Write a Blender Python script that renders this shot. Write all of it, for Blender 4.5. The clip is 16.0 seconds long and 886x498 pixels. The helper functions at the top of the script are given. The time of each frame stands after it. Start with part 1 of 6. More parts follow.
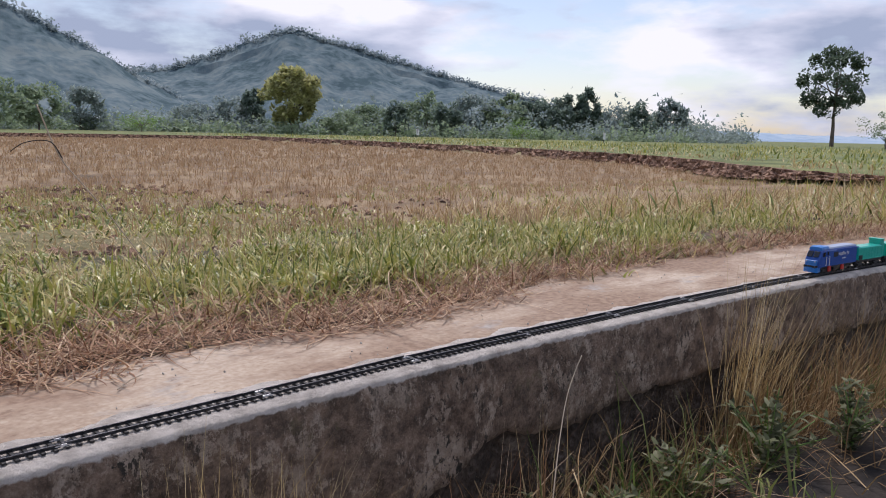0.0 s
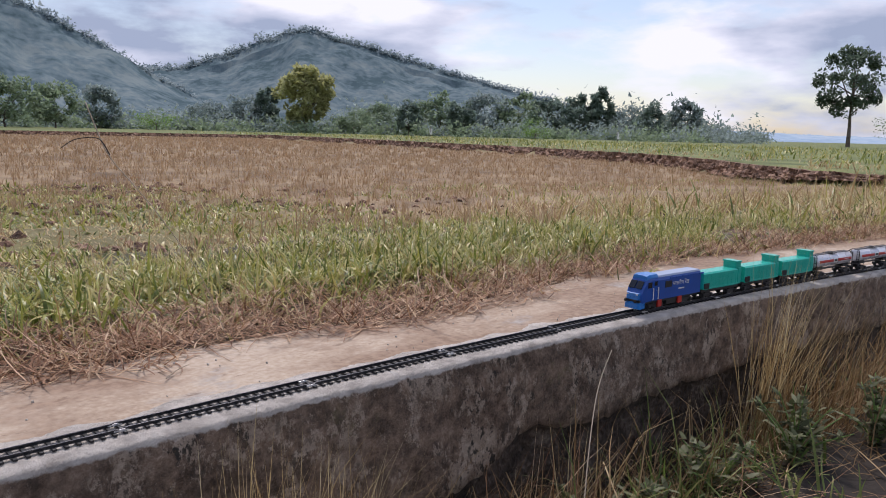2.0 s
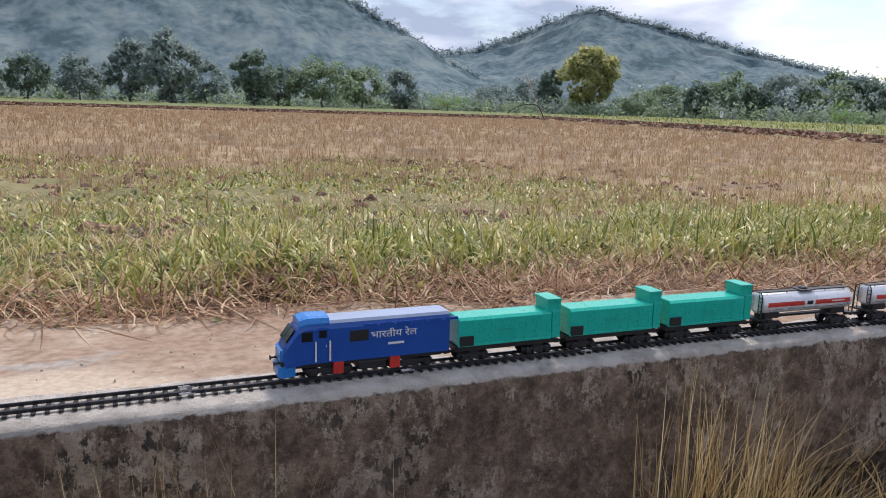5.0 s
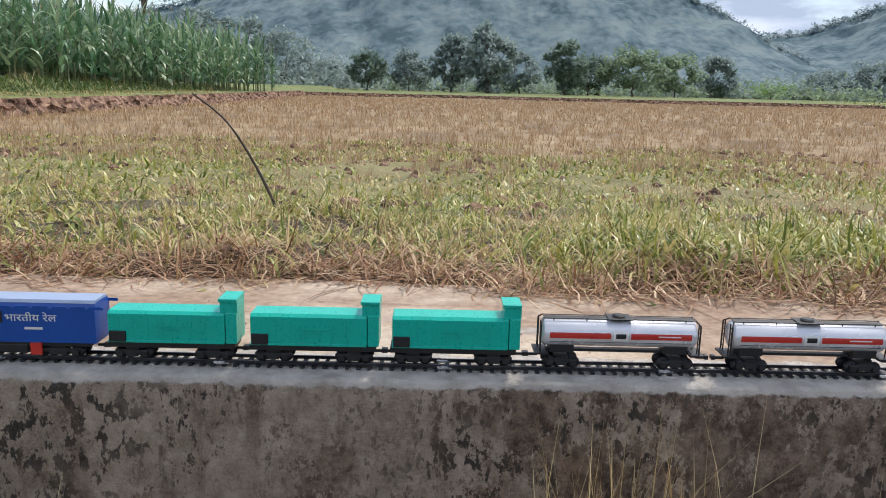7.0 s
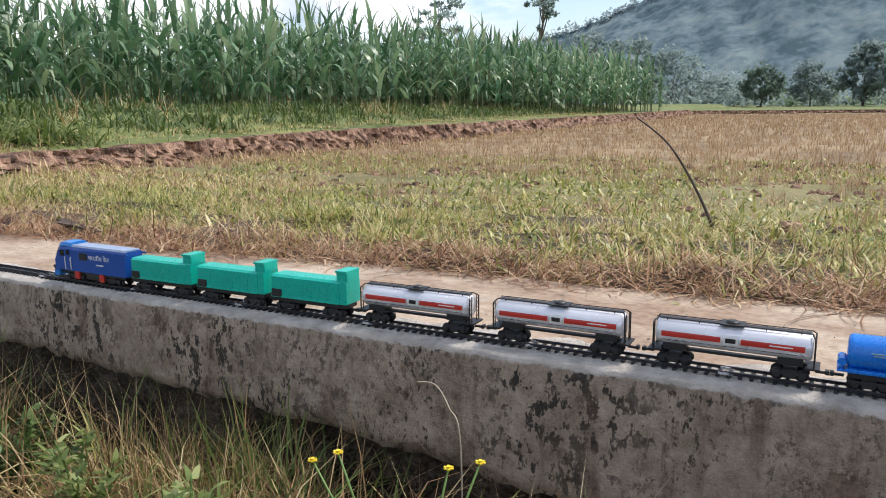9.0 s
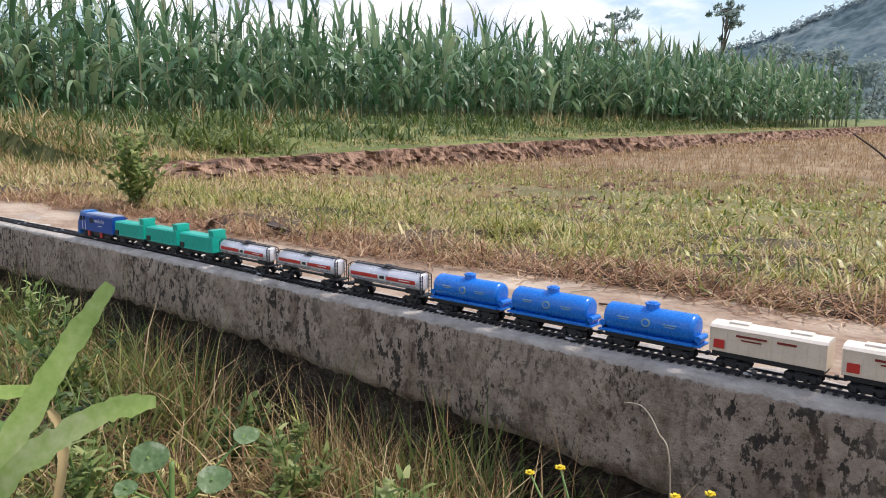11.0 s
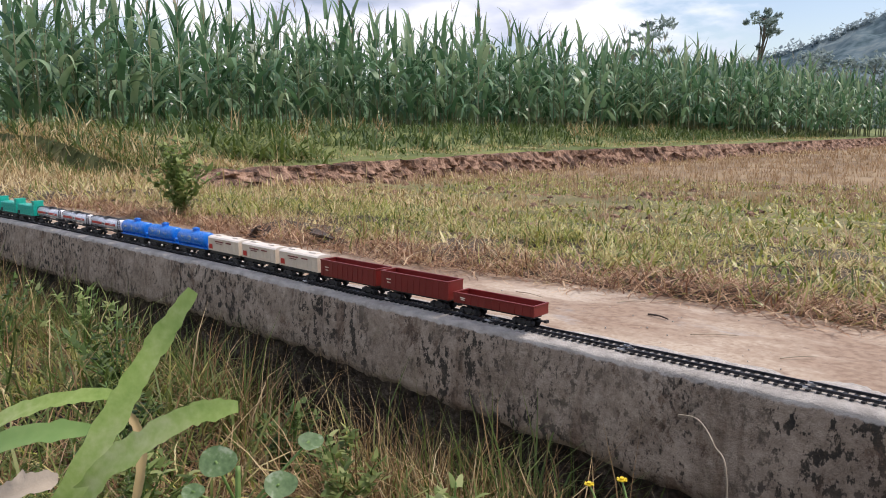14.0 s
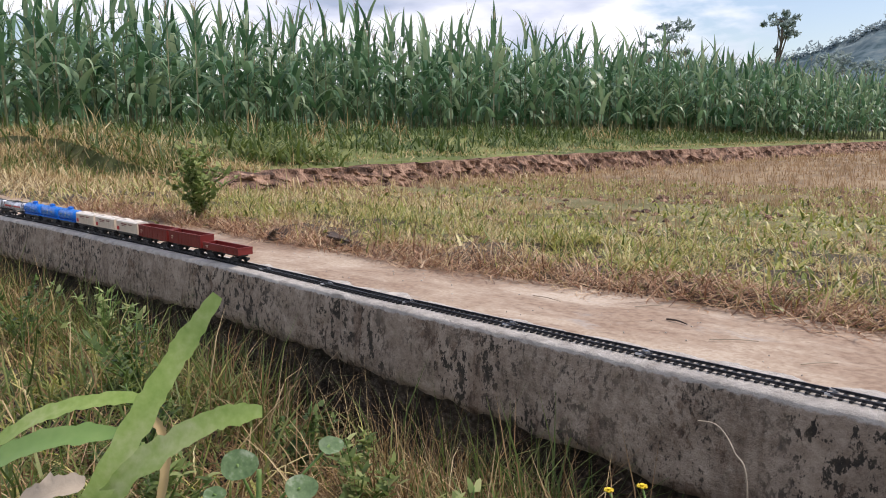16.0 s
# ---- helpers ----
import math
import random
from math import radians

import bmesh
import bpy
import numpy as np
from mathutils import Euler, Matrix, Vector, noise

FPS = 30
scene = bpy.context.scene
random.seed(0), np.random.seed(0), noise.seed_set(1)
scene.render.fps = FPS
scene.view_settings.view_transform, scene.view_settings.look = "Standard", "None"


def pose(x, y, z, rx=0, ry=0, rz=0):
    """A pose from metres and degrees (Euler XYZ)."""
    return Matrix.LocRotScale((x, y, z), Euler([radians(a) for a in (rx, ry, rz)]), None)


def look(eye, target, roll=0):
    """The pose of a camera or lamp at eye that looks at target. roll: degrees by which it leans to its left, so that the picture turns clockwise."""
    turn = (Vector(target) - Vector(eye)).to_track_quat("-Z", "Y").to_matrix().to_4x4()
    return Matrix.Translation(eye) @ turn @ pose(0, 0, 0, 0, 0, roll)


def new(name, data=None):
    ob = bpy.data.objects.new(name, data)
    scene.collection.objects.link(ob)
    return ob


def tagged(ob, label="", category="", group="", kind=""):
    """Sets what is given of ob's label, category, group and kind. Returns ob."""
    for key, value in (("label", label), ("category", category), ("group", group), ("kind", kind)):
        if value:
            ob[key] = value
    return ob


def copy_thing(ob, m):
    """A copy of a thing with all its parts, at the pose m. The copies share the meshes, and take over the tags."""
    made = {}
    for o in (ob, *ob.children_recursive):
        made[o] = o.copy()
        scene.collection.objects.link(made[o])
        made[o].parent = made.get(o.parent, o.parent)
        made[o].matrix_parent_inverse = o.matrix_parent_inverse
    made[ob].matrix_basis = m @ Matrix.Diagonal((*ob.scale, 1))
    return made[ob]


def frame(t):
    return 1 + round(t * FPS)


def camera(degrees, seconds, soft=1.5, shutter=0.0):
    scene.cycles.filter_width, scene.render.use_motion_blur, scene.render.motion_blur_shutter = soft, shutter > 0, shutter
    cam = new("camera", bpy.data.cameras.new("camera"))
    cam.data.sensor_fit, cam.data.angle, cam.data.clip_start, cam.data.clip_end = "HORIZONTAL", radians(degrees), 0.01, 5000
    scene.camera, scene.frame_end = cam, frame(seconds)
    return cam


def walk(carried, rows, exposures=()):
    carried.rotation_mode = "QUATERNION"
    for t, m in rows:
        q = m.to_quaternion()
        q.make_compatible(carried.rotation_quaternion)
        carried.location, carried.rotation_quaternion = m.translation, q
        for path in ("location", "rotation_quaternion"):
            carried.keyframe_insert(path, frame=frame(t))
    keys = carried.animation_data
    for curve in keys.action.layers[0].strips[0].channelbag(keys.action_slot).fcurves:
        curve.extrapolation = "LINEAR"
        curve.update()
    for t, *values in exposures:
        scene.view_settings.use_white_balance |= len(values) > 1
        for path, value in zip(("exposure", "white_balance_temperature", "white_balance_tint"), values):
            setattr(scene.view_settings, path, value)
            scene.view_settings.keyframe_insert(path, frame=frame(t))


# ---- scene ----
cam = camera(60.29, 16.0, soft=0.95, shutter=0.0)
ROWS = [
    (0, 0, 0, 0.2805, 81.45, -1.21, -44.12),
    (0.5, -0.0081, -0.0032, 0.2799, 81.52, -1.35, -44.06),
    (1, -0.0108, -0.0014, 0.2789, 81.46, -1.45, -43.96),
    (1.5, -0.0227, 0.0008, 0.2764, 81.42, -1.53, -43.7),
    (2, -0.0366, 0.0042, 0.2788, 81.37, -1.37, -43.17),
    (2.5, -0.0643, 0.0077, 0.2805, 81.28, -1.42, -41.69),
    (3, -0.101, 0.0157, 0.2707, 81.23, -1.83, -39.14),
    (3.5, -0.1367, 0.0274, 0.2587, 81, -2.04, -35.93),
    (4, -0.1775, 0.023, 0.2623, 80.52, -1.93, -31.74),
    (4.5, -0.2074, 0.0217, 0.2569, 79.97, -1.7, -27.3),
    (7, -0.4104, 0.0246, 0.2529, 78.12, -1.35, -0.21),
    (7.5, -0.4406, 0.0086, 0.252, 78.15, -0.13, 6.55),
    (8, -0.4685, -0.0129, 0.2564, 78.78, 0.22, 13.78),
    (8.5, -0.4981, -0.0427, 0.2579, 79.24, 0.16, 21.06),
    (9, -0.5197, -0.0577, 0.2586, 79.43, 0.61, 27.52),
    (9.5, -0.5319, -0.0658, 0.2594, 79.55, 0.91, 32.3),
    (10, -0.5442, -0.0735, 0.2597, 79.76, 0.74, 36.27),
    (12.5, -0.5763, -0.0983, 0.2606, 80.78, -0.08, 41.33),
    (13, -0.5788, -0.1008, 0.2602, 80.81, -0.1, 41.79),
    (13.5, -0.58, -0.102, 0.2615, 80.98, -0.03, 42.01),
    (14, -0.5792, -0.1017, 0.2604, 81.1, 0.12, 42.4),
    (14.5, -0.5787, -0.1027, 0.2613, 81.15, 0.17, 42.79),
    (15, -0.5784, -0.1037, 0.2618, 81.26, 0.27, 43.08),
    (15.5, -0.5793, -0.1018, 0.2622, 81.28, 0.28, 43.35),
    (16, -0.5818, -0.1048, 0.2622, 81.3, 0.12, 43.52),
]
walk(cam, [(t, pose(x, y, z, rx, ry, rz)) for t, x, y, z, rx, ry, rz in ROWS],
     exposures=[(0.0, 0.08, 6400, 20), (3.0, 0.10, 6400, 20), (4.5, 0.32, 6450, 17), (7.0, 0.55, 6500, 11), (9.5, 0.6, 6500, 12), (12.5, 0.45, 6600, 17), (16.0, 0.38, 6600, 17)])

# ---- light ----
SUN_AZ, SUN_EL = 40.0, 58.0      # degrees from +y towards +x; height
world = bpy.data.worlds.new("sky")
scene.world = world
world.use_nodes = True
wn, wl = world.node_tree.nodes, world.node_tree.links
wn.clear()
w_out = wn.new("ShaderNodeOutputWorld")
w_bg = wn.new("ShaderNodeBackground")
w_sky = wn.new("ShaderNodeTexSky")
w_sky.sky_type, w_sky.sun_disc = "NISHITA", False
w_sky.sun_elevation, w_sky.sun_rotation = radians(SUN_EL), radians(SUN_AZ)
w_coord = wn.new("ShaderNodeTexCoord")
w_map = wn.new("ShaderNodeMapping")
w_map.inputs["Scale"].default_value = (1.0, 1.0, 3.2)
w_map.inputs["Location"].default_value = (0.3, 0.1, 0.5)
w_noise = wn.new("ShaderNodeTexNoise")
w_noise.inputs["Scale"].default_value = 2.6
w_noise.inputs["Detail"].default_value = 9.0
w_noise.inputs["Roughness"].default_value = 0.55
w_cov = wn.new("ShaderNodeValToRGB")
w_cov.color_ramp.elements[0].position, w_cov.color_ramp.elements[1].position = 0.43, 0.52
w_noise2 = wn.new("ShaderNodeTexNoise")
w_noise2.inputs["Scale"].default_value = 2.9
w_noise2.inputs["Detail"].default_value = 7.0
w_shade = wn.new("ShaderNodeValToRGB")
w_tone = w_shade.color_ramp.elements
w_tone.new(0.5)
for w_e, (w_p, w_c) in zip(w_tone, ((0.42, (3.0, 3.65, 4.8)), (0.50, (5.3, 5.8, 6.8)), (0.57, (7.6, 7.9, 8.5)))):
    w_e.position, w_e.color = w_p, (*w_c, 1)
w_mix = wn.new("ShaderNodeMixRGB")
wl.new(w_coord.outputs["Generated"], w_map.inputs["Vector"])
wl.new(w_map.outputs["Vector"], w_noise.inputs["Vector"])
wl.new(w_map.outputs["Vector"], w_noise2.inputs["Vector"])
wl.new(w_noise.outputs["Fac"], w_cov.inputs["Fac"])
wl.new(w_noise2.outputs["Fac"], w_shade.inputs["Fac"])
wl.new(w_cov.outputs["Color"], w_mix.inputs["Fac"])
wl.new(w_sky.outputs["Color"], w_mix.inputs["Color1"])
wl.new(w_shade.outputs["Color"], w_mix.inputs["Color2"])
wl.new(w_mix.outputs["Color"], w_bg.inputs["Color"])
w_bg.inputs["Strength"].default_value = 0.115
wl.new(w_bg.outputs["Background"], w_out.inputs["Surface"])

sun = new("sun", bpy.data.lights.new("sun", "SUN"))
sun.data.energy, sun.data.angle, sun.data.color = 2.6, radians(9), (1.0, 0.95, 0.87)
_a, _e = radians(SUN_AZ), radians(SUN_EL)
sun.matrix_world = look((math.sin(_a) * math.cos(_e) * 50, math.cos(_a) * math.cos(_e) * 50, math.sin(_e) * 50), (0, 0, 0))


# ---- materials ----
def material(name, stops, rough=0.8, scale=8.0, fine=60.0, bump=0.3, metal=0.0, island=0.0, coords="Object", bump_scale=1.0, translucent=0.0, spec=0.5):
    """A surface whose colour runs over stops [(position, (r, g, b))] with noise at two scales; island: share of the change from piece to piece."""
    m = bpy.data.materials.new(name)
    m.use_nodes = True
    n, l = m.node_tree.nodes, m.node_tree.links
    b = n["Principled BSDF"]
    b.inputs["Metallic"].default_value = metal
    b.inputs["Specular IOR Level"].default_value = spec
    tc = n.new("ShaderNodeTexCoord")
    big, small = n.new("ShaderNodeTexNoise"), n.new("ShaderNodeTexNoise")
    big.inputs["Scale"].default_value, small.inputs["Scale"].default_value = scale, fine
    big.inputs["Detail"].default_value = small.inputs["Detail"].default_value = 6
    for q in (big, small):
        l.new(tc.outputs[coords], q.inputs["Vector"])
    mix = n.new("ShaderNodeMath")
    mix.operation = "MULTIPLY_ADD"
    mix.inputs[1].default_value = 0.4
    half = n.new("ShaderNodeMath")
    half.operation = "MULTIPLY"
    half.inputs[1].default_value = 0.6
    l.new(big.outputs["Fac"], half.inputs[0])
    l.new(small.outputs["Fac"], mix.inputs[0])
    l.new(half.outputs[0], mix.inputs[2])
    value = mix.outputs[0]
    if island:
        geo = n.new("ShaderNodeNewGeometry")
        mi = n.new("ShaderNodeMix")
        mi.inputs["Factor"].default_value = island
        l.new(value, mi.inputs[2])
        l.new(geo.outputs["Random Per Island"], mi.inputs[3])
        value = mi.outputs[0]
    ramp = n.new("ShaderNodeValToRGB")
    e = ramp.color_ramp.elements
    while len(e) < len(stops):
        e.new(0.5)
    for k, (p, c) in zip(e, stops):
        k.position, k.color = p, (*c, 1)
    l.new(value, ramp.inputs["Fac"])
    l.new(ramp.outputs["Color"], b.inputs["Base Color"])
    rr = n.new("ShaderNodeMapRange")
    rr.inputs["To Min"].default_value, rr.inputs["To Max"].default_value = max(0.0, rough - 0.1), min(1.0, rough + 0.1)
    l.new(small.outputs["Fac"], rr.inputs["Value"])
    l.new(rr.outputs[0], b.inputs["Roughness"])
    if bump:
        bp = n.new("ShaderNodeBump")
        bp.inputs["Strength"].default_value = bump
        bp.inputs["Distance"].default_value = 0.01 * bump_scale
        l.new(mix.outputs[0], bp.inputs["Height"])
        l.new(bp.outputs["Normal"], b.inputs["Normal"])
    if translucent:
        tr = n.new("ShaderNodeBsdfTranslucent")
        ms = n.new("ShaderNodeMixShader")
        ms.inputs["Fac"].default_value = translucent
        l.new(ramp.outputs["Color"], tr.inputs["Color"])
        l.new(b.outputs[0], ms.inputs[1])
        l.new(tr.outputs[0], ms.inputs[2])
        l.new(ms.outputs[0], n["Material Output"].inputs["Surface"])
    return m


def plastic(name, c, rough=0.35, spec=0.5):
    d = tuple(v * 0.82 for v in c)
    return material(name, [(0.35, d), (0.65, c)], rough, 40, 400, 0.04, spec=spec, bump_scale=0.05)


M_CONCRETE_TOP = material("pale_concrete_edge", [(0.33, (0.24, 0.21, 0.18)), (0.5, (0.46, 0.42, 0.37)), (0.7, (0.60, 0.56, 0.50))], 0.9, 30, 220, 0.5, bump_scale=0.3)
M_SOIL = material("red_brown_soil", [(0.40, (0.055, 0.030, 0.020)), (0.5, (0.20, 0.112, 0.072)), (0.60, (0.42, 0.265, 0.18))], 0.95, 9, 70, 0.9, bump_scale=4)
M_GREEN = material("fresh_grass_blades", [(0.10, (0.050, 0.075, 0.014)), (0.32, (0.16, 0.205, 0.036)), (0.52, (0.36, 0.375, 0.080)), (0.72, (0.56, 0.485, 0.18)), (0.92, (0.66, 0.53, 0.28))], 0.42, 7, 40, 0, island=0.65, translucent=0.27, spec=0.5)
M_DRY = material("dry_straw_blades", [(0.08, (0.16, 0.085, 0.038)), (0.34, (0.40, 0.27, 0.12)), (0.62, (0.60, 0.46, 0.23)), (0.92, (0.78, 0.67, 0.43))], 0.55, 7, 40, 0, island=0.7, translucent=0.28, spec=0.4)
M_STRAW = material("dead_straw_mat", [(0.08, (0.085, 0.036, 0.020)), (0.36, (0.25, 0.120, 0.062)), (0.64, (0.46, 0.275, 0.155)), (0.92, (0.74, 0.57, 0.38))], 0.65, 7, 40, 0, island=0.75, translucent=0.12, spec=0.4)
M_DITCHSTRAW = material("brown_ditch_straw", [(0.08, (0.075, 0.042, 0.020)), (0.40, (0.21, 0.125, 0.055)), (0.68, (0.40, 0.27, 0.13)), (0.92, (0.58, 0.46, 0.27))], 0.7, 7, 40, 0, island=0.7, translucent=0.2, spec=0.3)
M_STUBBLE = material("rice_stubble_straw", [(0.0, (0.27, 0.165, 0.09)), (0.5, (0.46, 0.315, 0.185)), (1.0, (0.64, 0.50, 0.32))], 0.8, 0.5, 8, 0, island=0.6, translucent=0.25, spec=0.2)
M_WEED = material("dull_green_weeds", [(0.0, (0.045, 0.08, 0.018)), (0.5, (0.13, 0.18, 0.04)), (1.0, (0.28, 0.29, 0.10))], 0.55, 3, 40, 0, island=0.8, translucent=0.35, spec=0.35)
M_CORN = material("maize_leaves", [(0.10, (0.036, 0.095, 0.044)), (0.35, (0.094, 0.20, 0.098)), (0.62, (0.205, 0.335, 0.18)), (0.92, (0.42, 0.50, 0.31))], 0.38, 1.4, 10, 0, island=0.65, translucent=0.32, spec=0.4)
M_CORNSTALK = material("maize_stalk_sheaths", [(0.2, (0.10, 0.14, 0.06)), (0.5, (0.24, 0.25, 0.13)), (0.8, (0.40, 0.36, 0.23))], 0.6, 1.4, 10, 0, island=0.6)
M_BANKWEED = material("dark_bank_weeds", [(0.0, (0.03, 0.06, 0.015)), (0.5, (0.085, 0.135, 0.035)), (1.0, (0.18, 0.22, 0.07))], 0.5, 3, 40, 0, island=0.8, translucent=0.3, spec=0.4)
M_TASSEL = material("maize_tassels", [(0.0, (0.25, 0.19, 0.10)), (1.0, (0.42, 0.36, 0.22))], 0.8, 2, 20, 0, island=0.6)
M_BARK = material("grey_brown_bark", [(0.3, (0.06, 0.045, 0.035)), (0.7, (0.19, 0.16, 0.13))], 0.9, 3, 25, 0.5, bump_scale=3)
# footing colour darkened to carry the shade of the hollow under the wall
M_FOOTING_SHADE = material("crumbling_footing_recess_shade", [(0.34, (0.018, 0.013, 0.010)), (0.5, (0.075, 0.054, 0.040)), (0.66, (0.19, 0.15, 0.12))], 0.95, 24, 120, 0.9, bump_scale=3)


# ---- mesh helpers ----
def part(name, bm, mat, parent=None, label=""):
    """Links a bmesh as one mesh object, under parent if given."""
    me = bpy.data.meshes.new(name)
    bm.to_mesh(me)
    bm.free()
    me.materials.append(mat)
    ob = new(name, me)
    if parent:
        ob.parent = parent
    if label:
        ob["label"] = label
    return ob


def empty(name, label, category, group="", kind=""):
    return tagged(new(name), label, category, group, kind)


def add_box(bm, cx, cy, cz, sx, sy, sz, bevel=0.0, rot=None):
    r = bmesh.ops.create_cube(bm, size=1.0)
    m = Matrix.Translation((cx, cy, cz)) @ (rot or Matrix()) @ Matrix.Diagonal((sx, sy, sz, 1))
    bmesh.ops.transform(bm, matrix=m, verts=r["verts"])
    if bevel:
        edges = list({e for v in r["verts"] for e in v.link_edges})
        bmesh.ops.bevel(bm, geom=edges, offset=bevel, segments=2, affect="EDGES", profile=0.6)
    return bm


def box(cx, cy, cz, sx, sy, sz, bevel=0.0):
    return add_box(bmesh.new(), cx, cy, cz, sx, sy, sz, bevel)


def add_tube(bm, a, b, r1, r2=None, seg=10, caps=True):
    a, b = Vector(a), Vector(b)
    d = b - a
    m = Matrix.Translation((a + b) / 2) @ d.to_track_quat("Z", "Y").to_matrix().to_4x4()
    bmesh.ops.create_cone(bm, cap_ends=caps, segments=seg, radius1=r1, radius2=r1 if r2 is None else r2, depth=d.length, matrix=m)
    return bm


def tube(a, b, r1, r2=None, seg=10):
    return add_tube(bmesh.new(), a, b, r1, r2, seg)


def smooth(ob):
    for p in ob.data.polygons:
        p.use_smooth = True
    return ob


def loft(sections):
    """A closed skin over rings of equal count, with end caps."""
    bm = bmesh.new()
    rings = [[bm.verts.new(p) for p in ring] for ring in sections]
    for a, b in zip(rings, rings[1:]):
        for i in range(len(a)):
            j = (i + 1) % len(a)
            bm.faces.new((a[i], a[j], b[j], b[i]))
    bm.faces.new(rings[0][::-1])
    bm.faces.new(rings[-1])
    bmesh.ops.recalc_face_normals(bm, faces=bm.faces)
    return bm


def raw(name, verts, faces, mat, parent=None):
    me = bpy.data.meshes.new(name)
    me.from_pydata([tuple(v) for v in verts], [], faces)
    me.materials.append(mat)
    ob = new(name, me)
    if parent:
        ob.parent = parent
    return ob


def strips(name, base, heading, length, width, lean, curl, mat, seg=3, seed=1, sway=0.0):
    """Many tapered, bending blades in one mesh. All arguments but seg are arrays over the blades; lean is the first tilt
    from upright and curl the further tilt at the tip, in radians; sway: how far blades turn aside along their length."""
    n = len(base)
    rg = np.random.default_rng(seed)
    turn = rg.normal(0, 1, n) * sway
    side = np.stack([-np.sin(heading + rg.normal(0, 0.6, n)), np.cos(heading), np.zeros(n)], 1)
    side /= np.linalg.norm(side, axis=1)[:, None]
    pts, p = [], base.copy()
    taper = [1.0, 0.95, 0.7, 0.05] if seg == 3 else [1.0 - 0.95 * (k / seg) ** 1.8 for k in range(seg + 1)]
    for k in range(seg + 1):
        w = (width * taper[k] / 2)[:, None]
        pts += [p - side * w, p + side * w]
        tilt = lean + curl * ((k + 0.5) / seg) ** 1.3
        way = heading + turn * k / seg
        h = np.stack([np.cos(way), np.sin(way), np.zeros(n)], 1)
        p = p + (length / seg)[:, None] * (np.sin(tilt)[:, None] * h + np.cos(tilt)[:, None] * np.array([0, 0, 1.0]))
    per = 2 * (seg + 1)
    v = np.stack(pts, 1).reshape(-1, 3)
    quad = np.array([[2 * k, 2 * k + 1, 2 * k + 3, 2 * k + 2] for k in range(seg)])
    f = (np.arange(n)[:, None, None] * per + quad[None]).reshape(-1, 4)
    me = bpy.data.meshes.new(name)
    me.vertices.add(len(v))
    me.vertices.foreach_set("co", v.ravel().astype(np.float32))
    me.loops.add(f.size)
    me.loops.foreach_set("vertex_index", f.ravel().astype(np.int32))
    me.polygons.add(len(f))
    me.polygons.foreach_set("loop_start", np.arange(0, f.size, 4, dtype=np.int32))
    me.polygons.foreach_set("loop_total", np.full(len(f), 4, dtype=np.int32))
    me.update(calc_edges=True)
    me.materials.append(mat)
    return new(name, me)


# ---- the lie of the land ----
TRACK_Y, EDGE_Y = 0.6926, 0.6587
FAR_END = 44.0


def bend_limited(x):
    """The wall's sideways bend; straight on past the part that is seen closely."""
    x = np.asarray(x, float)
    c = np.clip(x, -99, 2.2)
    step = np.clip((-1.4 - x) / 0.6, 0, 1) * np.clip((x + 3.6) / 0.9, 0, 1)
    return -0.0419 * np.maximum(0, c - 0.1) ** 2 - 0.176 * np.maximum(0, x - 2.2) + 0.016 * step * step * (3 - 2 * step)


def x_left(y):
    return np.interp(y, [-2, 2.1, 2.4, 2.6, 2.95, 4, 5.2, 8, 12, 18, 31, 60], [-14, -13, -8.2, -6.6, -5.5, -5.72, -5.98, -6.55, -6.62, -6.7, -7.3, -9])


def x_crop(y):
    """The line from which the maize's berm is set back."""
    return np.interp(y, [-2, 1.6, 3.6, 7.4, 20, 36, 60], [-4.6, -4.9, -5.3, -6.0, -6.9, -7.6, -9])


def x_maize(y):
    """The front of the maize."""
    return np.interp(y, [-4, 2, 5, 8.3, 14.5, 22, 33, 60], [-13.4, -12.8, -12.1, -11.4, -9.7, -8.8, -7.9, -7.5])


def x_right(y):
    return np.interp(y, [-2, 1.0, 4.4, 8.5, 15.5, 28, 44], [7.6, 8.2, 10.3, 14.5, 18, 21.5, 25])


def wob(x, y, s, seed):
    return np.sin(x * s + seed) * np.cos(y * s * 1.3 + seed * 2.1) + 0.5 * np.sin(x * s * 2.3 - y * s * 1.9 + seed * 3.7)


def path_edge(x):
    """Where the verge begins, from the wall's line."""
    return np.interp(x, [-4, -2.15, -1.65, -1.1, -0.9, -0.46, -0.25, 0.0, 0.1, 0.3, 0.5, 0.7, 0.94, 1.2, 1.6, 2.1, 4], [0.90, 0.89, 0.885, 0.955, 0.945, 0.96, 0.905, 0.925, 0.88, 0.835, 0.865, 0.815, 0.84, 0.92, 0.95, 0.95, 0.95])


